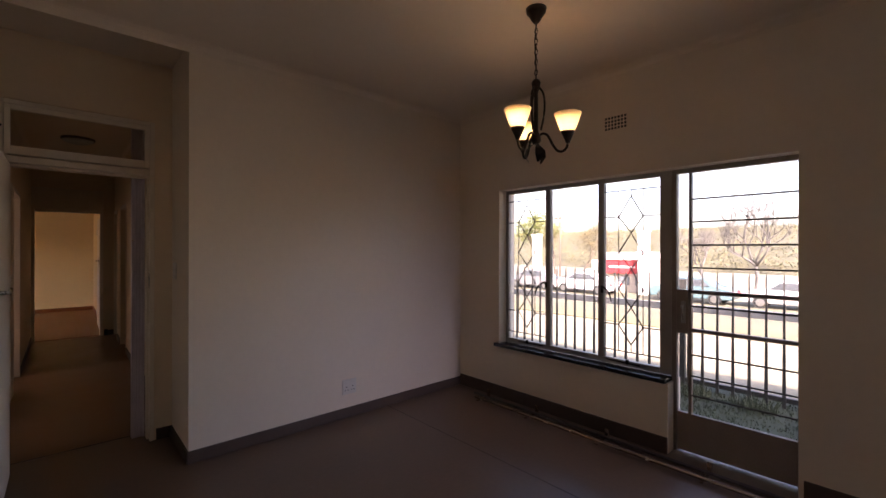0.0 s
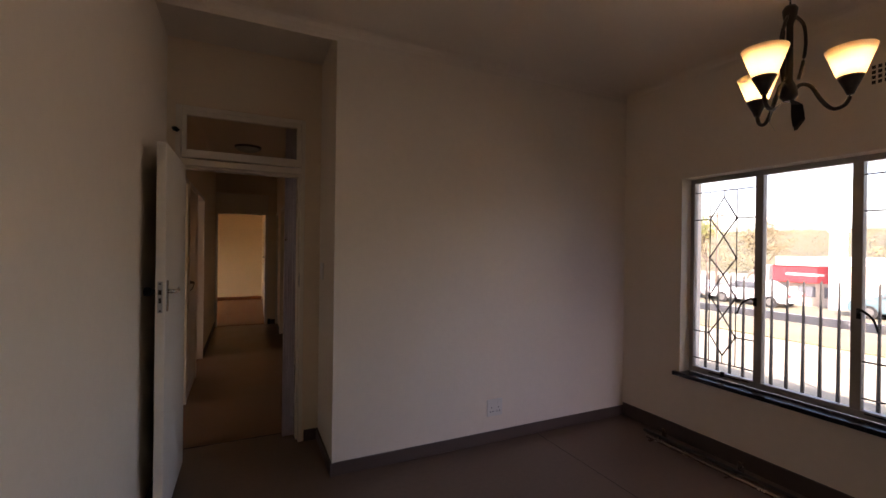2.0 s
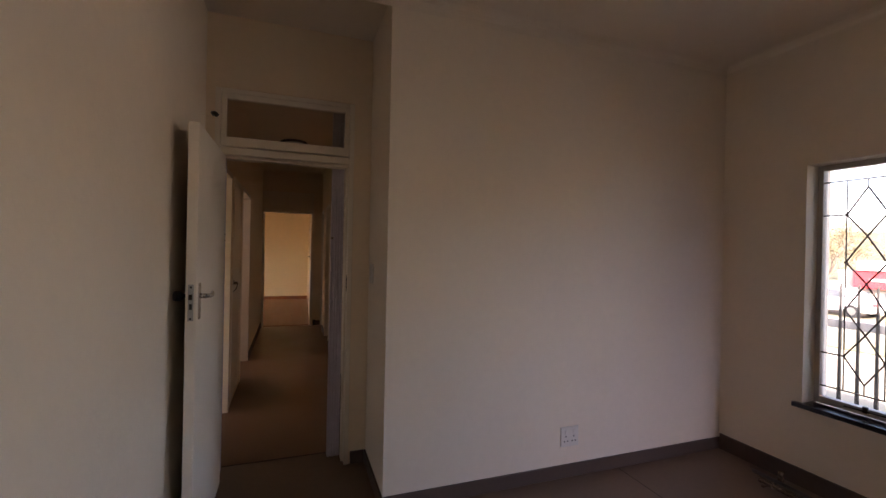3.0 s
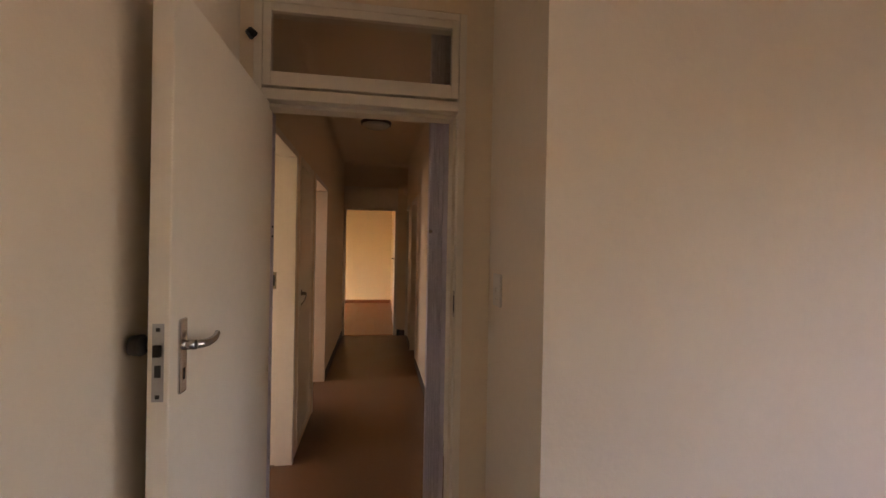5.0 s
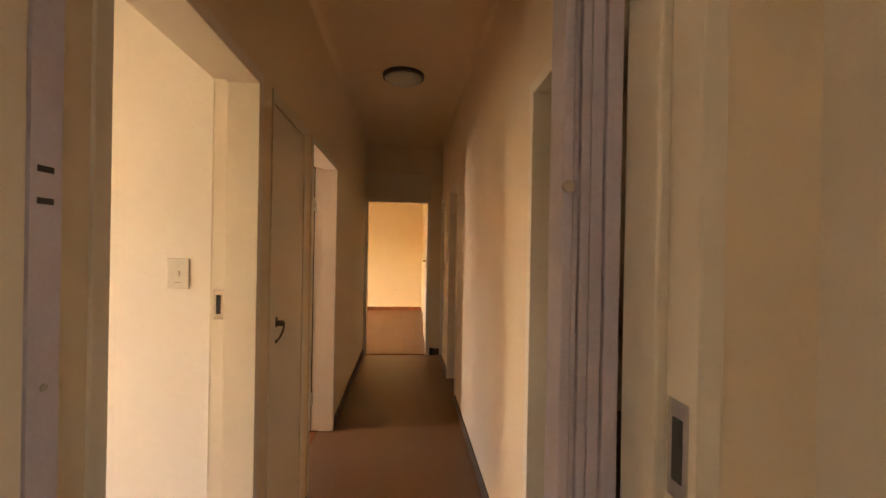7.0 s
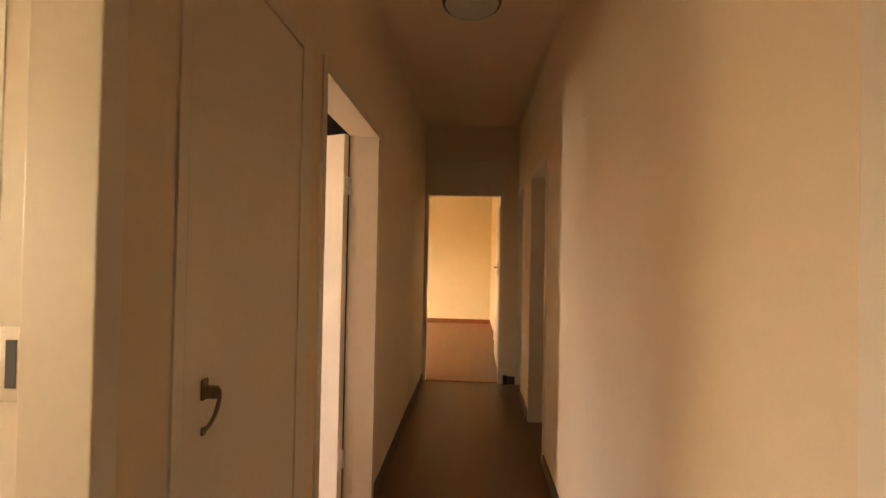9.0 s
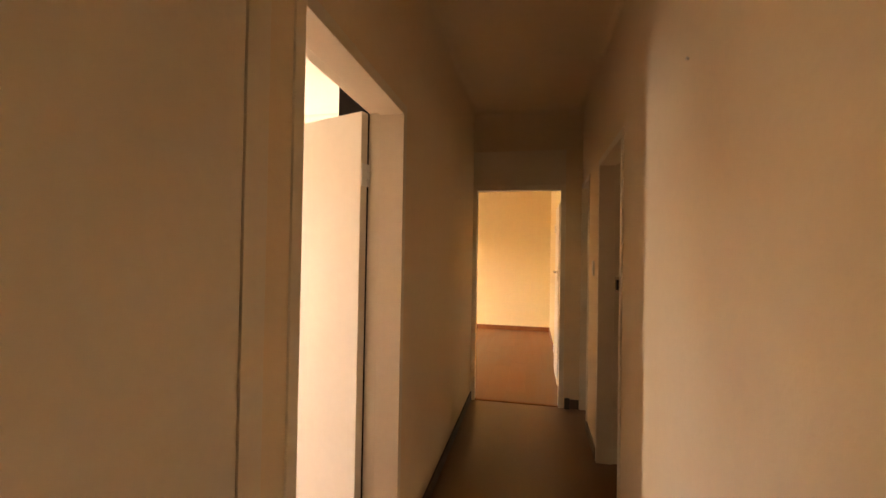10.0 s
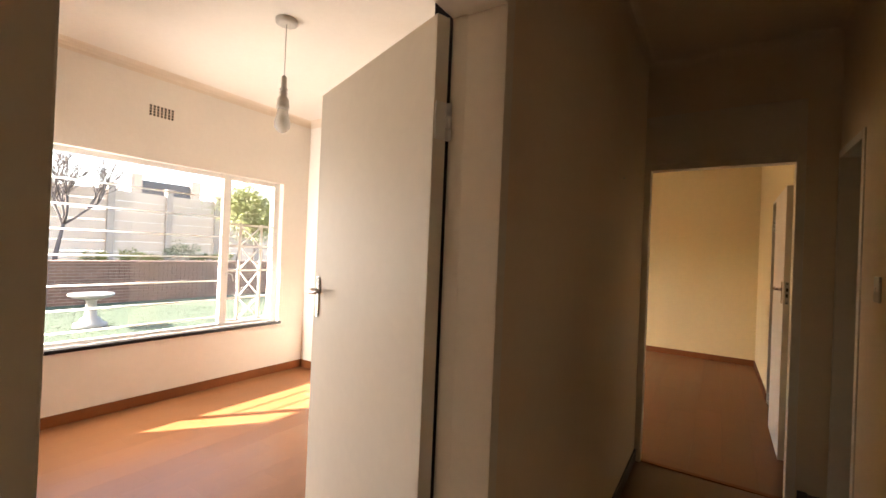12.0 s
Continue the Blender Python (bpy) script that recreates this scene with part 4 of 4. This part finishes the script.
CARPAINT = [material(n, c, 0.25, spread=0.03, coat=0.6) for n, c in (("white car paint", (0.5, 0.5, 0.5)), ("silver car paint", (0.2, 0.2, 0.21)), ("teal car paint", (0.10, 0.17, 0.19)), ("grey car paint", (0.2, 0.2, 0.22)))]
CARGLASS = material("dark car glass", (0.14, 0.15, 0.16), 0.08)
TYRE = material("black tyre", (0.02, 0.02, 0.02), 0.8)
BRICKM = material("red-brown retaining brick", (0.13, 0.072, 0.052), 0.85, spread=0.25, scale=5, bump=0.4, piece=0.2)
MORTAR = material("grey mortar", (0.26, 0.23, 0.20), 0.9, spread=0.1)
VIBRA = material("beige precast concrete panel", (0.40, 0.32, 0.255), 0.85, spread=0.12, scale=1.5, bump=0.3, piece=0.05)
VIBRAPOST = material("grey precast concrete post", (0.27, 0.225, 0.19), 0.85, spread=0.12, scale=2, bump=0.3)
ROOF = material("dark grey roof sheeting", (0.032, 0.032, 0.037), 0.6, spread=0.15, scale=1)
STONE = material("pale cast stone", (0.20, 0.195, 0.19), 0.8, spread=0.1, scale=5, bump=0.3)

bm = bmesh.new()
LOW = -1.5                    # the street lies lower than the house
cols = [(-1500, -0.22), (6.4, -0.22), (9, -0.34), (13, -0.95), (17, LOW), (60, LOW), (1500, LOW)]
lines = [[bm.verts.new((x, y, z)) for x, z in cols] for y in (-1500, -200, 0, 200, 1500)]
for a, b in zip(lines, lines[1:]):
    for k in range(len(cols) - 1):
        bm.faces.new((a[k], a[k + 1], b[k + 1], b[k]))
structure("ground", bm, GROUND, "dry ground reaching to the horizon", "ground")


def ground_patch(name, x0, x1, y0, y1, z, mat, label, category):
    return structure(name, boxes((x0, x1, y0, y1, z - 0.12, z), bevel=0.004), mat, label, category)


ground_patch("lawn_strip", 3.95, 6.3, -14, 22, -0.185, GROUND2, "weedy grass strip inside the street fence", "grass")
ground_patch("road", 18.95, 29, -200, 200, LOW + 0.015, ASPHALT, "worn grey street", "road")
ground_patch("pavement", 17.2, 18.95, -200, 200, LOW + 0.05, PALEYARD, "pale pavement with a raised kerb", "pavement")

fence = thing("palisade_fence", (6.05, 3, -0.19), "dark steel palisade fence with pale grey rail along the street", "fence")
for z0, z1, m in ((0.715, 0.80, RAILM), (-0.13, -0.08, FENCE)):
    part("rail", boxes((6.04, 6.08, -8, 16, z0, z1), bevel=0.004), m, fence)
bm = bmesh.new()
box(bm, 6.012, 6.034, -0.016, 0.016, -0.19, 1.16)
for v in bm.verts:
    if v.co.z > 1:
        v.co.y *= 0.4
        v.co.z += 0.03 if v.co.x > 6.02 else 0.0
picket = part("picket", bm, FENCE, fence)
for k in range(1, 145):
    ob = new("picket", picket.data)
    ob.parent = fence
    ob.matrix_parent_inverse = fence.matrix_world.inverted()
    ob.matrix_world = Matrix.Translation((0, (-1) ** k * ((k + 1) // 2) * 0.15 + 3.0, 0))
picket.matrix_world = Matrix.Translation((0, 3.0, 0))
for y in (-6, -1.5, 3.075, 7.5, 12):
    part("post", boxes((6.035, 6.10, y - 0.03, y + 0.03, -0.25, 1.1), bevel=0.004), FENCE, fence)


def tuft(name, x, y, z, n, r, h, mat, label, seed, kind="", category="plant"):
    rnd = random.Random(seed)
    bm = bmesh.new()
    for _ in range(n):
        a, d = rnd.uniform(0, 6.28), r * math.sqrt(rnd.random())
        bx, by = x + d * math.cos(a), y + d * math.sin(a)
        hh, lean, w = h * rnd.uniform(0.4, 1.0), rnd.uniform(0.1, 0.6), rnd.uniform(0.004, 0.009)
        q = rnd.uniform(0, 6.28)
        sx, sy = math.cos(q), math.sin(q)
        p = [(bx - w * sy, by + w * sx, z), (bx + w * sy, by - w * sx, z), (bx + sx * lean * hh * 0.4 + w * sy * 0.8, by + sy * lean * hh * 0.4 - w * sx * 0.8, z + hh * 0.6), (bx + sx * lean * hh, by + sy * lean * hh, z + hh)]
        vs = [bm.verts.new(c) for c in p]
        bm.faces.new((vs[0], vs[1], vs[2]))
        bm.faces.new((vs[0], vs[2], vs[3]))
    return tagged(part(name, bm, mat), label, category, kind=kind)


WEED = material("dull grey-green weeds", (0.080, 0.098, 0.058), 0.9, spread=0.4, scale=4)
for i, y in enumerate((0.9, 2.1, 3.3, 4.5)):
    tuft("weeds", 5.12, y, -0.19, 3200, 1.1, 0.045, WEED, "low green weeds and grass outside the glazed door", 5 + i, "stuff", "weeds")
for i, (x, y) in enumerate(((5.75, 2.3), (5.8, 2.9), (5.6, 1.7))):
    tuft("weed_clump", x, y, -0.19, 160, 0.2, 0.15, WEED, "taller green weed clump at the fence foot", 30 + i)


def crown_mesh(centres, n, leaf, rnd):
    """Many small two-triangle leaves scattered in uneven clumps."""
    verts, faces = [], []
    for c, r in centres:
        for _ in range(n):
            d = Vector((rnd.gauss(0, 1), rnd.gauss(0, 1), rnd.gauss(0, 0.8)))
            p = c + d.normalized() * r * rnd.uniform(0.25, 1.0)
            a = Vector((rnd.uniform(-1, 1), rnd.uniform(-1, 1), rnd.uniform(-0.6, 0.6))).normalized() * leaf * rnd.uniform(0.6, 1.3)
            b = a.orthogonal().normalized() * leaf * 0.5
            i = len(verts)
            verts += [p - a, p + b, p + a, p - b]
            faces.append((i, i + 1, i + 2, i + 3))
    return verts, faces


def branches(bm, start, way, length, r, depth, rnd, tips, forks=(2, 3, 3)):
    """Tapered limbs that fork and bend."""
    pts, p, d = [start], start.copy(), way.normalized()
    for _ in range(3):
        d = (d + Vector((rnd.uniform(-0.25, 0.25), rnd.uniform(-0.25, 0.25), rnd.uniform(-0.05, 0.2)))).normalized()
        p = p + d * length / 3
        pts.append(p)
    tube(bm, pts, r, 6 if depth > 1 else 4, r * 0.6)
    if depth == 0:
        tips.append(p)
        return
    for _ in range(rnd.choice(forks)):
        side = Vector((rnd.uniform(-1, 1), rnd.uniform(-1, 1), rnd.uniform(-0.1, 0.8)))
        branches(bm, pts[rnd.choice((2, 3, 3))], d * 0.7 + side * 0.8, length * rnd.uniform(0.6, 0.8), r * 0.58, depth - 1, rnd, tips, forks)


def tree(x, y, z, h, label, seed, leaves=None, n=40, leaf=0.08, depth=4, clump=0.5, forks=(2, 3, 3), bark=None):
    rnd = random.Random(seed)
    t = thing("tree", (x, y, z), label, "tree")
    bm, tips = bmesh.new(), []
    branches(bm, Vector((x, y, z - 0.1)), Vector((0.05, 0.05, 1)), h * 0.34, h * 0.019, depth, rnd, tips, forks)
    part("trunk", bm, bark or BARK, t)
    if leaves:
        verts, faces = crown_mesh([(p, clump * rnd.uniform(0.6, 1.3)) for p in tips], n, leaf, rnd)
        me = bpy.data.meshes.new("crown")
        me.from_pydata(verts, [], faces)
        me.materials.append(leaves)
        ob = new("crown", me)
        ob.parent = t
        ob.matrix_parent_inverse = t.matrix_world.inverted()
    return t


tree(33, 23.6, LOW, 6.0, "leafy yellow-green street tree with a loose crown", 3, LIMELEAF, 90, 0.10, 4, 1.6)
tree(36, 21.5, LOW, 5.6, "dry ochre street tree", 9, DRYLEAF, 40, 0.09, 4, 0.9)
tree(40, 27.0, LOW, 6.2, "dry ochre street tree", 10, DRYLEAF, 40, 0.10, 4, 1.0)
tree(30.0, 7.1, LOW, 6.4, "bare grey tree across the street", 12, None, depth=5, forks=(3, 4, 4), bark=GREYBARK)
tree(34, 11.0, LOW, 5.5, "bare grey tree across the street", 14, None, depth=5, forks=(3, 3, 4), bark=GREYBARK)

# bush-covered hills across the valley
rnd = random.Random(21)
bm = bmesh.new()
bmesh.ops.create_grid(bm, x_segments=50, y_segments=90, size=1)
for v in bm.verts:
    u, w = (v.co.x + 1) / 2, v.co.y
    x = 60 + u * 380
    y = w * 520 + 60
    rise = 18.5 * math.sin(min(u * 1.25, 1) * math.pi / 2) * (0.8 + 0.35 * noise.noise(Vector((x * 0.006, y * 0.006, 3))))
    v.co = Vector((x, y, -1.8 + rise + 1.2 * noise.noise(Vector((x * 0.03, y * 0.03, 0)))))
structure("backdrop_hill", bm, HILL, "long dry hillside covered with bush", "hill")
verts, faces = crown_mesh([(Vector((60 + rnd.random() ** 1.5 * 300, rnd.uniform(-20, 230), 0)), rnd.uniform(0.8, 3.0)) for _ in range(5000)], 26, 0.19, rnd)
for i, v in enumerate(verts):
    u = (v.x - 60) / 380
    verts[i] = Vector((v.x, v.y, max(v.z, -1.0) - 0.6 + 18.5 * math.sin(min(max(u, 0) * 1.25, 1) * math.pi / 2) * 0.85))
me = bpy.data.meshes.new("hill_bush")
me.from_pydata(verts, [], faces)
me.materials.append(HILLBUSH)
tagged(new("hill_bush", me), "scattered dry bush on the far hillside", "bushes", kind="stuff")

shop = thing("roadside_shop", (31, 14, LOW), "low white roadside shop with a red fascia", "building")
part("wall", boxes((29.5, 34, 12.6, 17.0, LOW - 0.05, 0.7)), CREAMW, shop)
part("fascia", boxes((29.2, 29.48, 13.0, 16.2, -0.2, 0.75), bevel=0.02), RED, shop, "red painted fascia board")
part("roof", boxes((29.1, 34.3, 13.0, 16.0, 0.754, 1.25), bevel=0.02), WHITEW, shop)
part("sign_lettering", boxes((29.17, 29.19, 13.7, 15.5, 0.2, 0.32)), WHITEW, shop)
for y in (13.0, 14.2, 15.6):
    part("window", boxes((29.44, 29.49, y, y + 0.8, -1.0, -0.4)), CARGLASS, shop)
for x, y in ((30.0, 22.2), (28.9, 13.0)):
    p = thing("pillar", (x, y, LOW), "square white masonry pillar by the street", "pillar")
    part("shaft", boxes((x - 0.28, x + 0.28, y - 0.28, y + 0.28, LOW - 0.05, 2.6), bevel=0.02), WHITEW, p)
    part("cap", boxes((x - 0.34, x + 0.34, y - 0.34, y + 0.34, 2.6, 2.72), bevel=0.02), WHITEW, p)
pole = thing("street_pole", (30, 20.0, LOW), "thin dark utility pole", "utility pole")
part("pole", tube(bmesh.new(), [(30, 20.0, LOW - 0.05), (30, 20.0, 4.2)], 0.07, 8, 0.05), BARK, pole)
part("crossarm", boxes((29.95, 30.05, 19.4, 20.6, 3.9, 3.98)), BARK, pole)


def car(x, y, turn, paint, label):
    """A parked saloon: body, cabin, windows, wheels and lamps."""
    c = thing("car", (x, y, LOW + 0.015), label, "car", group="cars parked across the street")
    m = pose(x, y, LOW + 0.015, 0, 0, turn)
    bm = bmesh.new()
    prof = [(-2.05, 0.28), (-2.1, 0.55), (-2.0, 0.82), (-1.25, 0.92), (-0.75, 1.38), (0.55, 1.40), (1.15, 0.95), (1.95, 0.82), (2.1, 0.55), (2.05, 0.28)]
    sides = []
    for w, inset in ((-0.84, 0), (0.84, 0)):
        sides.append([bm.verts.new((px, w * (0.84 if pz > 1.0 else 1.0), pz)) for px, pz in prof])
    n = len(prof)
    for k in range(n):
        bm.faces.new((sides[0][k], sides[0][(k + 1) % n], sides[1][(k + 1) % n], sides[1][k]))
    bm.faces.new(sides[0])
    bm.faces.new(sides[1][::-1])
    bmesh.ops.bevel(bm, geom=bm.edges[:], offset=0.05, segments=2, affect="EDGES")
    part("body", moved(bm, m), paint, c)
    for s in (-1, 1):
        bm = bmesh.new()
        vs = [bm.verts.new((px, s * (0.735 if pz > 1.1 else 0.85), pz)) for px, pz in ((-1.1, 0.96), (-0.7, 1.31), (0.5, 1.33), (0.98, 0.98))]
        bm.faces.new(vs)
        bmesh.ops.solidify(bm, geom=bm.faces[:], thickness=0.02)
        part("side_window", moved(bm, m), CARGLASS, c)
    for wx in (-1.3, 1.3):
        for s in (-1, 1):
            tyre = part("wheel", moved(tube(bmesh.new(), [(wx, s * 0.68, 0.31), (wx, s * 0.87, 0.31)], 0.31, 18), m), TYRE, c)
            part("rim", moved(tube(bmesh.new(), [(wx, s * 0.86, 0.31), (wx, s * 0.885, 0.31)], 0.19, 14), m), DULLMETAL, tyre)
    for s in (-1, 1):
        part("headlight", moved(boxes((2.02, 2.11, s * 0.6 - 0.16, s * 0.6 + 0.16, 0.58, 0.72), bevel=0.02), m), OPAL, c)
        part("tail_light", moved(boxes((-2.12, -2.02, s * 0.62 - 0.14, s * 0.62 + 0.14, 0.6, 0.76), bevel=0.02), m), RED, c)
    return c


for x, y, turn, k, label in ((27, 16.0, 88, 0, "white saloon car parked across the street"), (27.5, 20.5, 91, 1, "silver saloon car parked across the street"), (27, 9.5, 90, 2, "teal saloon car parked across the street"), (27.3, 5.0, 92, 0, "white hatchback parked across the street"), (27.5, 0.8, 90, 3, "grey saloon car parked across the street"), (27.8, 25.5, 89, 0, "white car parked near the green tree"), (21.5, -3.2, 90, 1, "silver car parked beyond the fence")):
    car(x, y, turn, CARPAINT[k], label)

# ---- outside: garden side ----
ground_patch("garden_lawn", -11.9, -3.95, -4, 24, -0.19, GRASS, "mown green lawn below the bedroom window", "lawn")
# eave slab out of view, added to trim the bedroom floor's sun patch
eave = structure("sun_cut_slab", boxes((-4.93, BEDX - 0.24, 2.0, 16.0, 2.62, 2.72)), WHITEW, "unseen deep eave slab added to shorten the sun on the bedroom floor", "roof")
tuft("lawn_grass", -8.2, 9.8, -0.19, 14000, 3.4, 0.016, GRASS, "short mown garden grass", 8, "stuff", "grass")

ret = thing("retaining_wall", (-12, 11, -0.2), "low red-brown brick retaining wall behind the lawn", "wall")
part("core", boxes((-12.35, -12.02, 2, 22, -0.25, 0.78)), MORTAR, ret, "grey mortar core")
bm = boxes((-12.025, -12.0, 0.004, 0.216, 0.004, 0.069), bevel=0.003)
me_brick = bpy.data.meshes.new("brick")
bm.to_mesh(me_brick)
bm.free()
me_brick.materials.append(BRICKM)
for row in range(13):
    for col in range(22):
        ob = new("brick", me_brick)
        ob.parent = ret
        ob.matrix_parent_inverse = ret.matrix_world.inverted()
        ob.matrix_world = Matrix.Translation((random.uniform(0, 0.006), 8.6 + col * 0.222 + (row % 2) * 0.111, -0.2 + row * 0.075))
rest = bmesh.new()
for row in range(13):
    for col in range(80):
        y = 2.2 + col * 0.222 + (row % 2) * 0.111
        if 8.55 < y < 13.5:
            continue
        vs = box(rest, -12.025, -12.0, y + 0.004, y + 0.216, -0.196 + row * 0.075, -0.131 + row * 0.075)
rb = part("brickwork", rest, BRICKM, ret)
rb["kind"] = "stuff"
part("coping", boxes((-12.4, -11.97, 2, 22, 0.78, 0.84), bevel=0.01), BRICKM, ret, "red-brown coping")
ground_patch("flower_bed", -14.2, -12.41, 2, 22, 0.72, GROUND, "raised earth flower bed", "flower bed")

vw = thing("precast_wall", (-14.3, 11, 0.7), "beige precast concrete panel wall with grey posts", "wall")
me_panel = None
for col in range(11):
    y = 2.70 + col * 1.55
    part("post", boxes((-14.42, -14.20, y - 0.09, y + 0.09, 0.4, 2.95), bevel=0.01), VIBRAPOST, vw)
    part("post_cap", boxes((-14.45, -14.17, y - 0.12, y + 0.12, 2.95, 3.02), bevel=0.01), VIBRA, vw)
    for row in range(7):
        if me_panel is None:
            pn = part("panel", boxes((-14.33, -14.28, 0.06, 1.49, 0.004, 0.296), bevel=0.008), VIBRA, vw)
            me_panel = pn.data
        else:
            pn = new("panel", me_panel)
            pn.parent = vw
            pn.matrix_parent_inverse = vw.matrix_world.inverted()
        pn.matrix_world = Matrix.Translation((0, y, 0.72 + row * 0.3))

hs = thing("neighbour_house", (-24, 15, 0), "neighbouring house with a dark roof behind the garden wall", "house")
part("wall", boxes((-28, -22, 14.5, 19.5, -0.2, 3.5)), WHITEW, hs)
part("roof", boxes((-28.6, -21.8, 15.5, 18.1, 3.5, 4.15), bevel=0.05), ROOF, hs, "dark sheet roof")
for y in (15.2, 17.8):
    part("chimney", boxes((-22.4, -21.7, y, y + 0.45, 3.45, 4.4), bevel=0.03), VIBRAPOST, hs)

bb = thing("birdbath", (-8.7, 9.93, -0.19), "pale cast stone birdbath on the lawn", "birdbath")
bm = bmesh.new()
lathe(bm, [(0.24, 0.0), (0.24, 0.08), (0.17, 0.10), (0.15, 0.16), (0.09, 0.20), (0.075, 0.45), (0.08, 0.47), (0.11, 0.50)], (-8.7, 9.93, -0.19), 20)
part("pedestal", bm, STONE, bb)
bm = bmesh.new()
lathe(bm, [(0.10, 0.50), (0.25, 0.53), (0.33, 0.57), (0.33, 0.60), (0.30, 0.60), (0.23, 0.56), (0.02, 0.54)], (-8.7, 9.93, -0.19), 28)
part("basin", bm, STONE, bb)

tree(-12.9, 10.45, 0.72, 3.3, "bare garden tree with many thin twigs", 43, None, depth=5, forks=(3, 4, 5), bark=TWIGBARK)
tree(-12.9, 15.1, 0.72, 2.6, "bright yellow-green garden shrub tree", 52, LIMELEAF, 150, 0.045, 4, 0.72)
for i, (y, r, h) in enumerate(((11.2, 0.26, 0.3), (12.1, 0.36, 0.36), (13.25, 0.48, 0.75), (13.9, 0.25, 0.28), (14.6, 0.25, 0.3), (12.6, 0.25, 0.24))):
    rnd = random.Random(70 + i)
    sh = thing("shrub", (-12.9, y, 0.72), "small green shrub in the raised flower bed", "shrub", group="flower bed shrubs")
    bm = bmesh.new()
    for _ in range(5):
        tube(bm, [(-12.9, y, 0.70), (-12.9 + rnd.uniform(-r, r) * 0.6, y + rnd.uniform(-r, r) * 0.6, 0.72 + h * 0.6)], 0.01, 4, 0.004)
    part("stems", bm, BARK, sh)
    verts, faces = crown_mesh([(Vector((-12.9 + rnd.uniform(-r, r) * 0.6, y + rnd.uniform(-r, r), 0.75 + h * rnd.uniform(0.2, 0.8))), r * 0.5) for _ in range(9)], 60, 0.035, rnd)
    me = bpy.data.meshes.new("foliage")
    me.from_pydata(verts, [], faces)
    me.materials.append(LIMELEAF if i in (0, 1, 4, 5) else LEAFY)
    ob = new("foliage", me)
    ob.parent = sh
    ob.matrix_parent_inverse = sh.matrix_world.inverted()


# ---- laminate planks ----
def planks(owner_name, x0, x1, y0, y1, label, width=0.19, length=1.2):
    fl = structure(owner_name, boxes((x0, x1, y0, y1, -0.0115, -0.0095)), JOINT, label, "floor")
    me = None
    rnd = random.Random(5)
    nx = int((x1 - x0) / width)
    w = (x1 - x0) / nx
    for i in range(nx):
        y = y0 - rnd.uniform(0, length)
        while y < y1:
            a, b = max(y, y0), min(y + length, y1)
            if b - a > 0.05:
                bm = bmesh.new()
                if me is None:
                    box(bm, 0.0002, w - 0.0002, 0.0002, length - 0.0002, -0.009, 0.0, bevel=0.0005)
                    me = bpy.data.meshes.new("plank")
                    bm.to_mesh(me)
                    me.materials.append(WOOD)
                bm.free()
                ob = new("plank", me)
                ob.parent = fl
                ob.matrix_parent_inverse = fl.matrix_world.inverted()
                ob.matrix_world = Matrix.LocRotScale((x0 + i * w, a, 0), None, (1, (b - a) / length, 1))
            y += length


planks("floor_bedroom", BEDX, -0.04, 7.06, END, "red-brown laminate plank floor in the bedroom")
planks("floor_far_room", BEDX, 1.03, END + 0.05, FARBACK, "red-brown laminate plank floor in the far room")
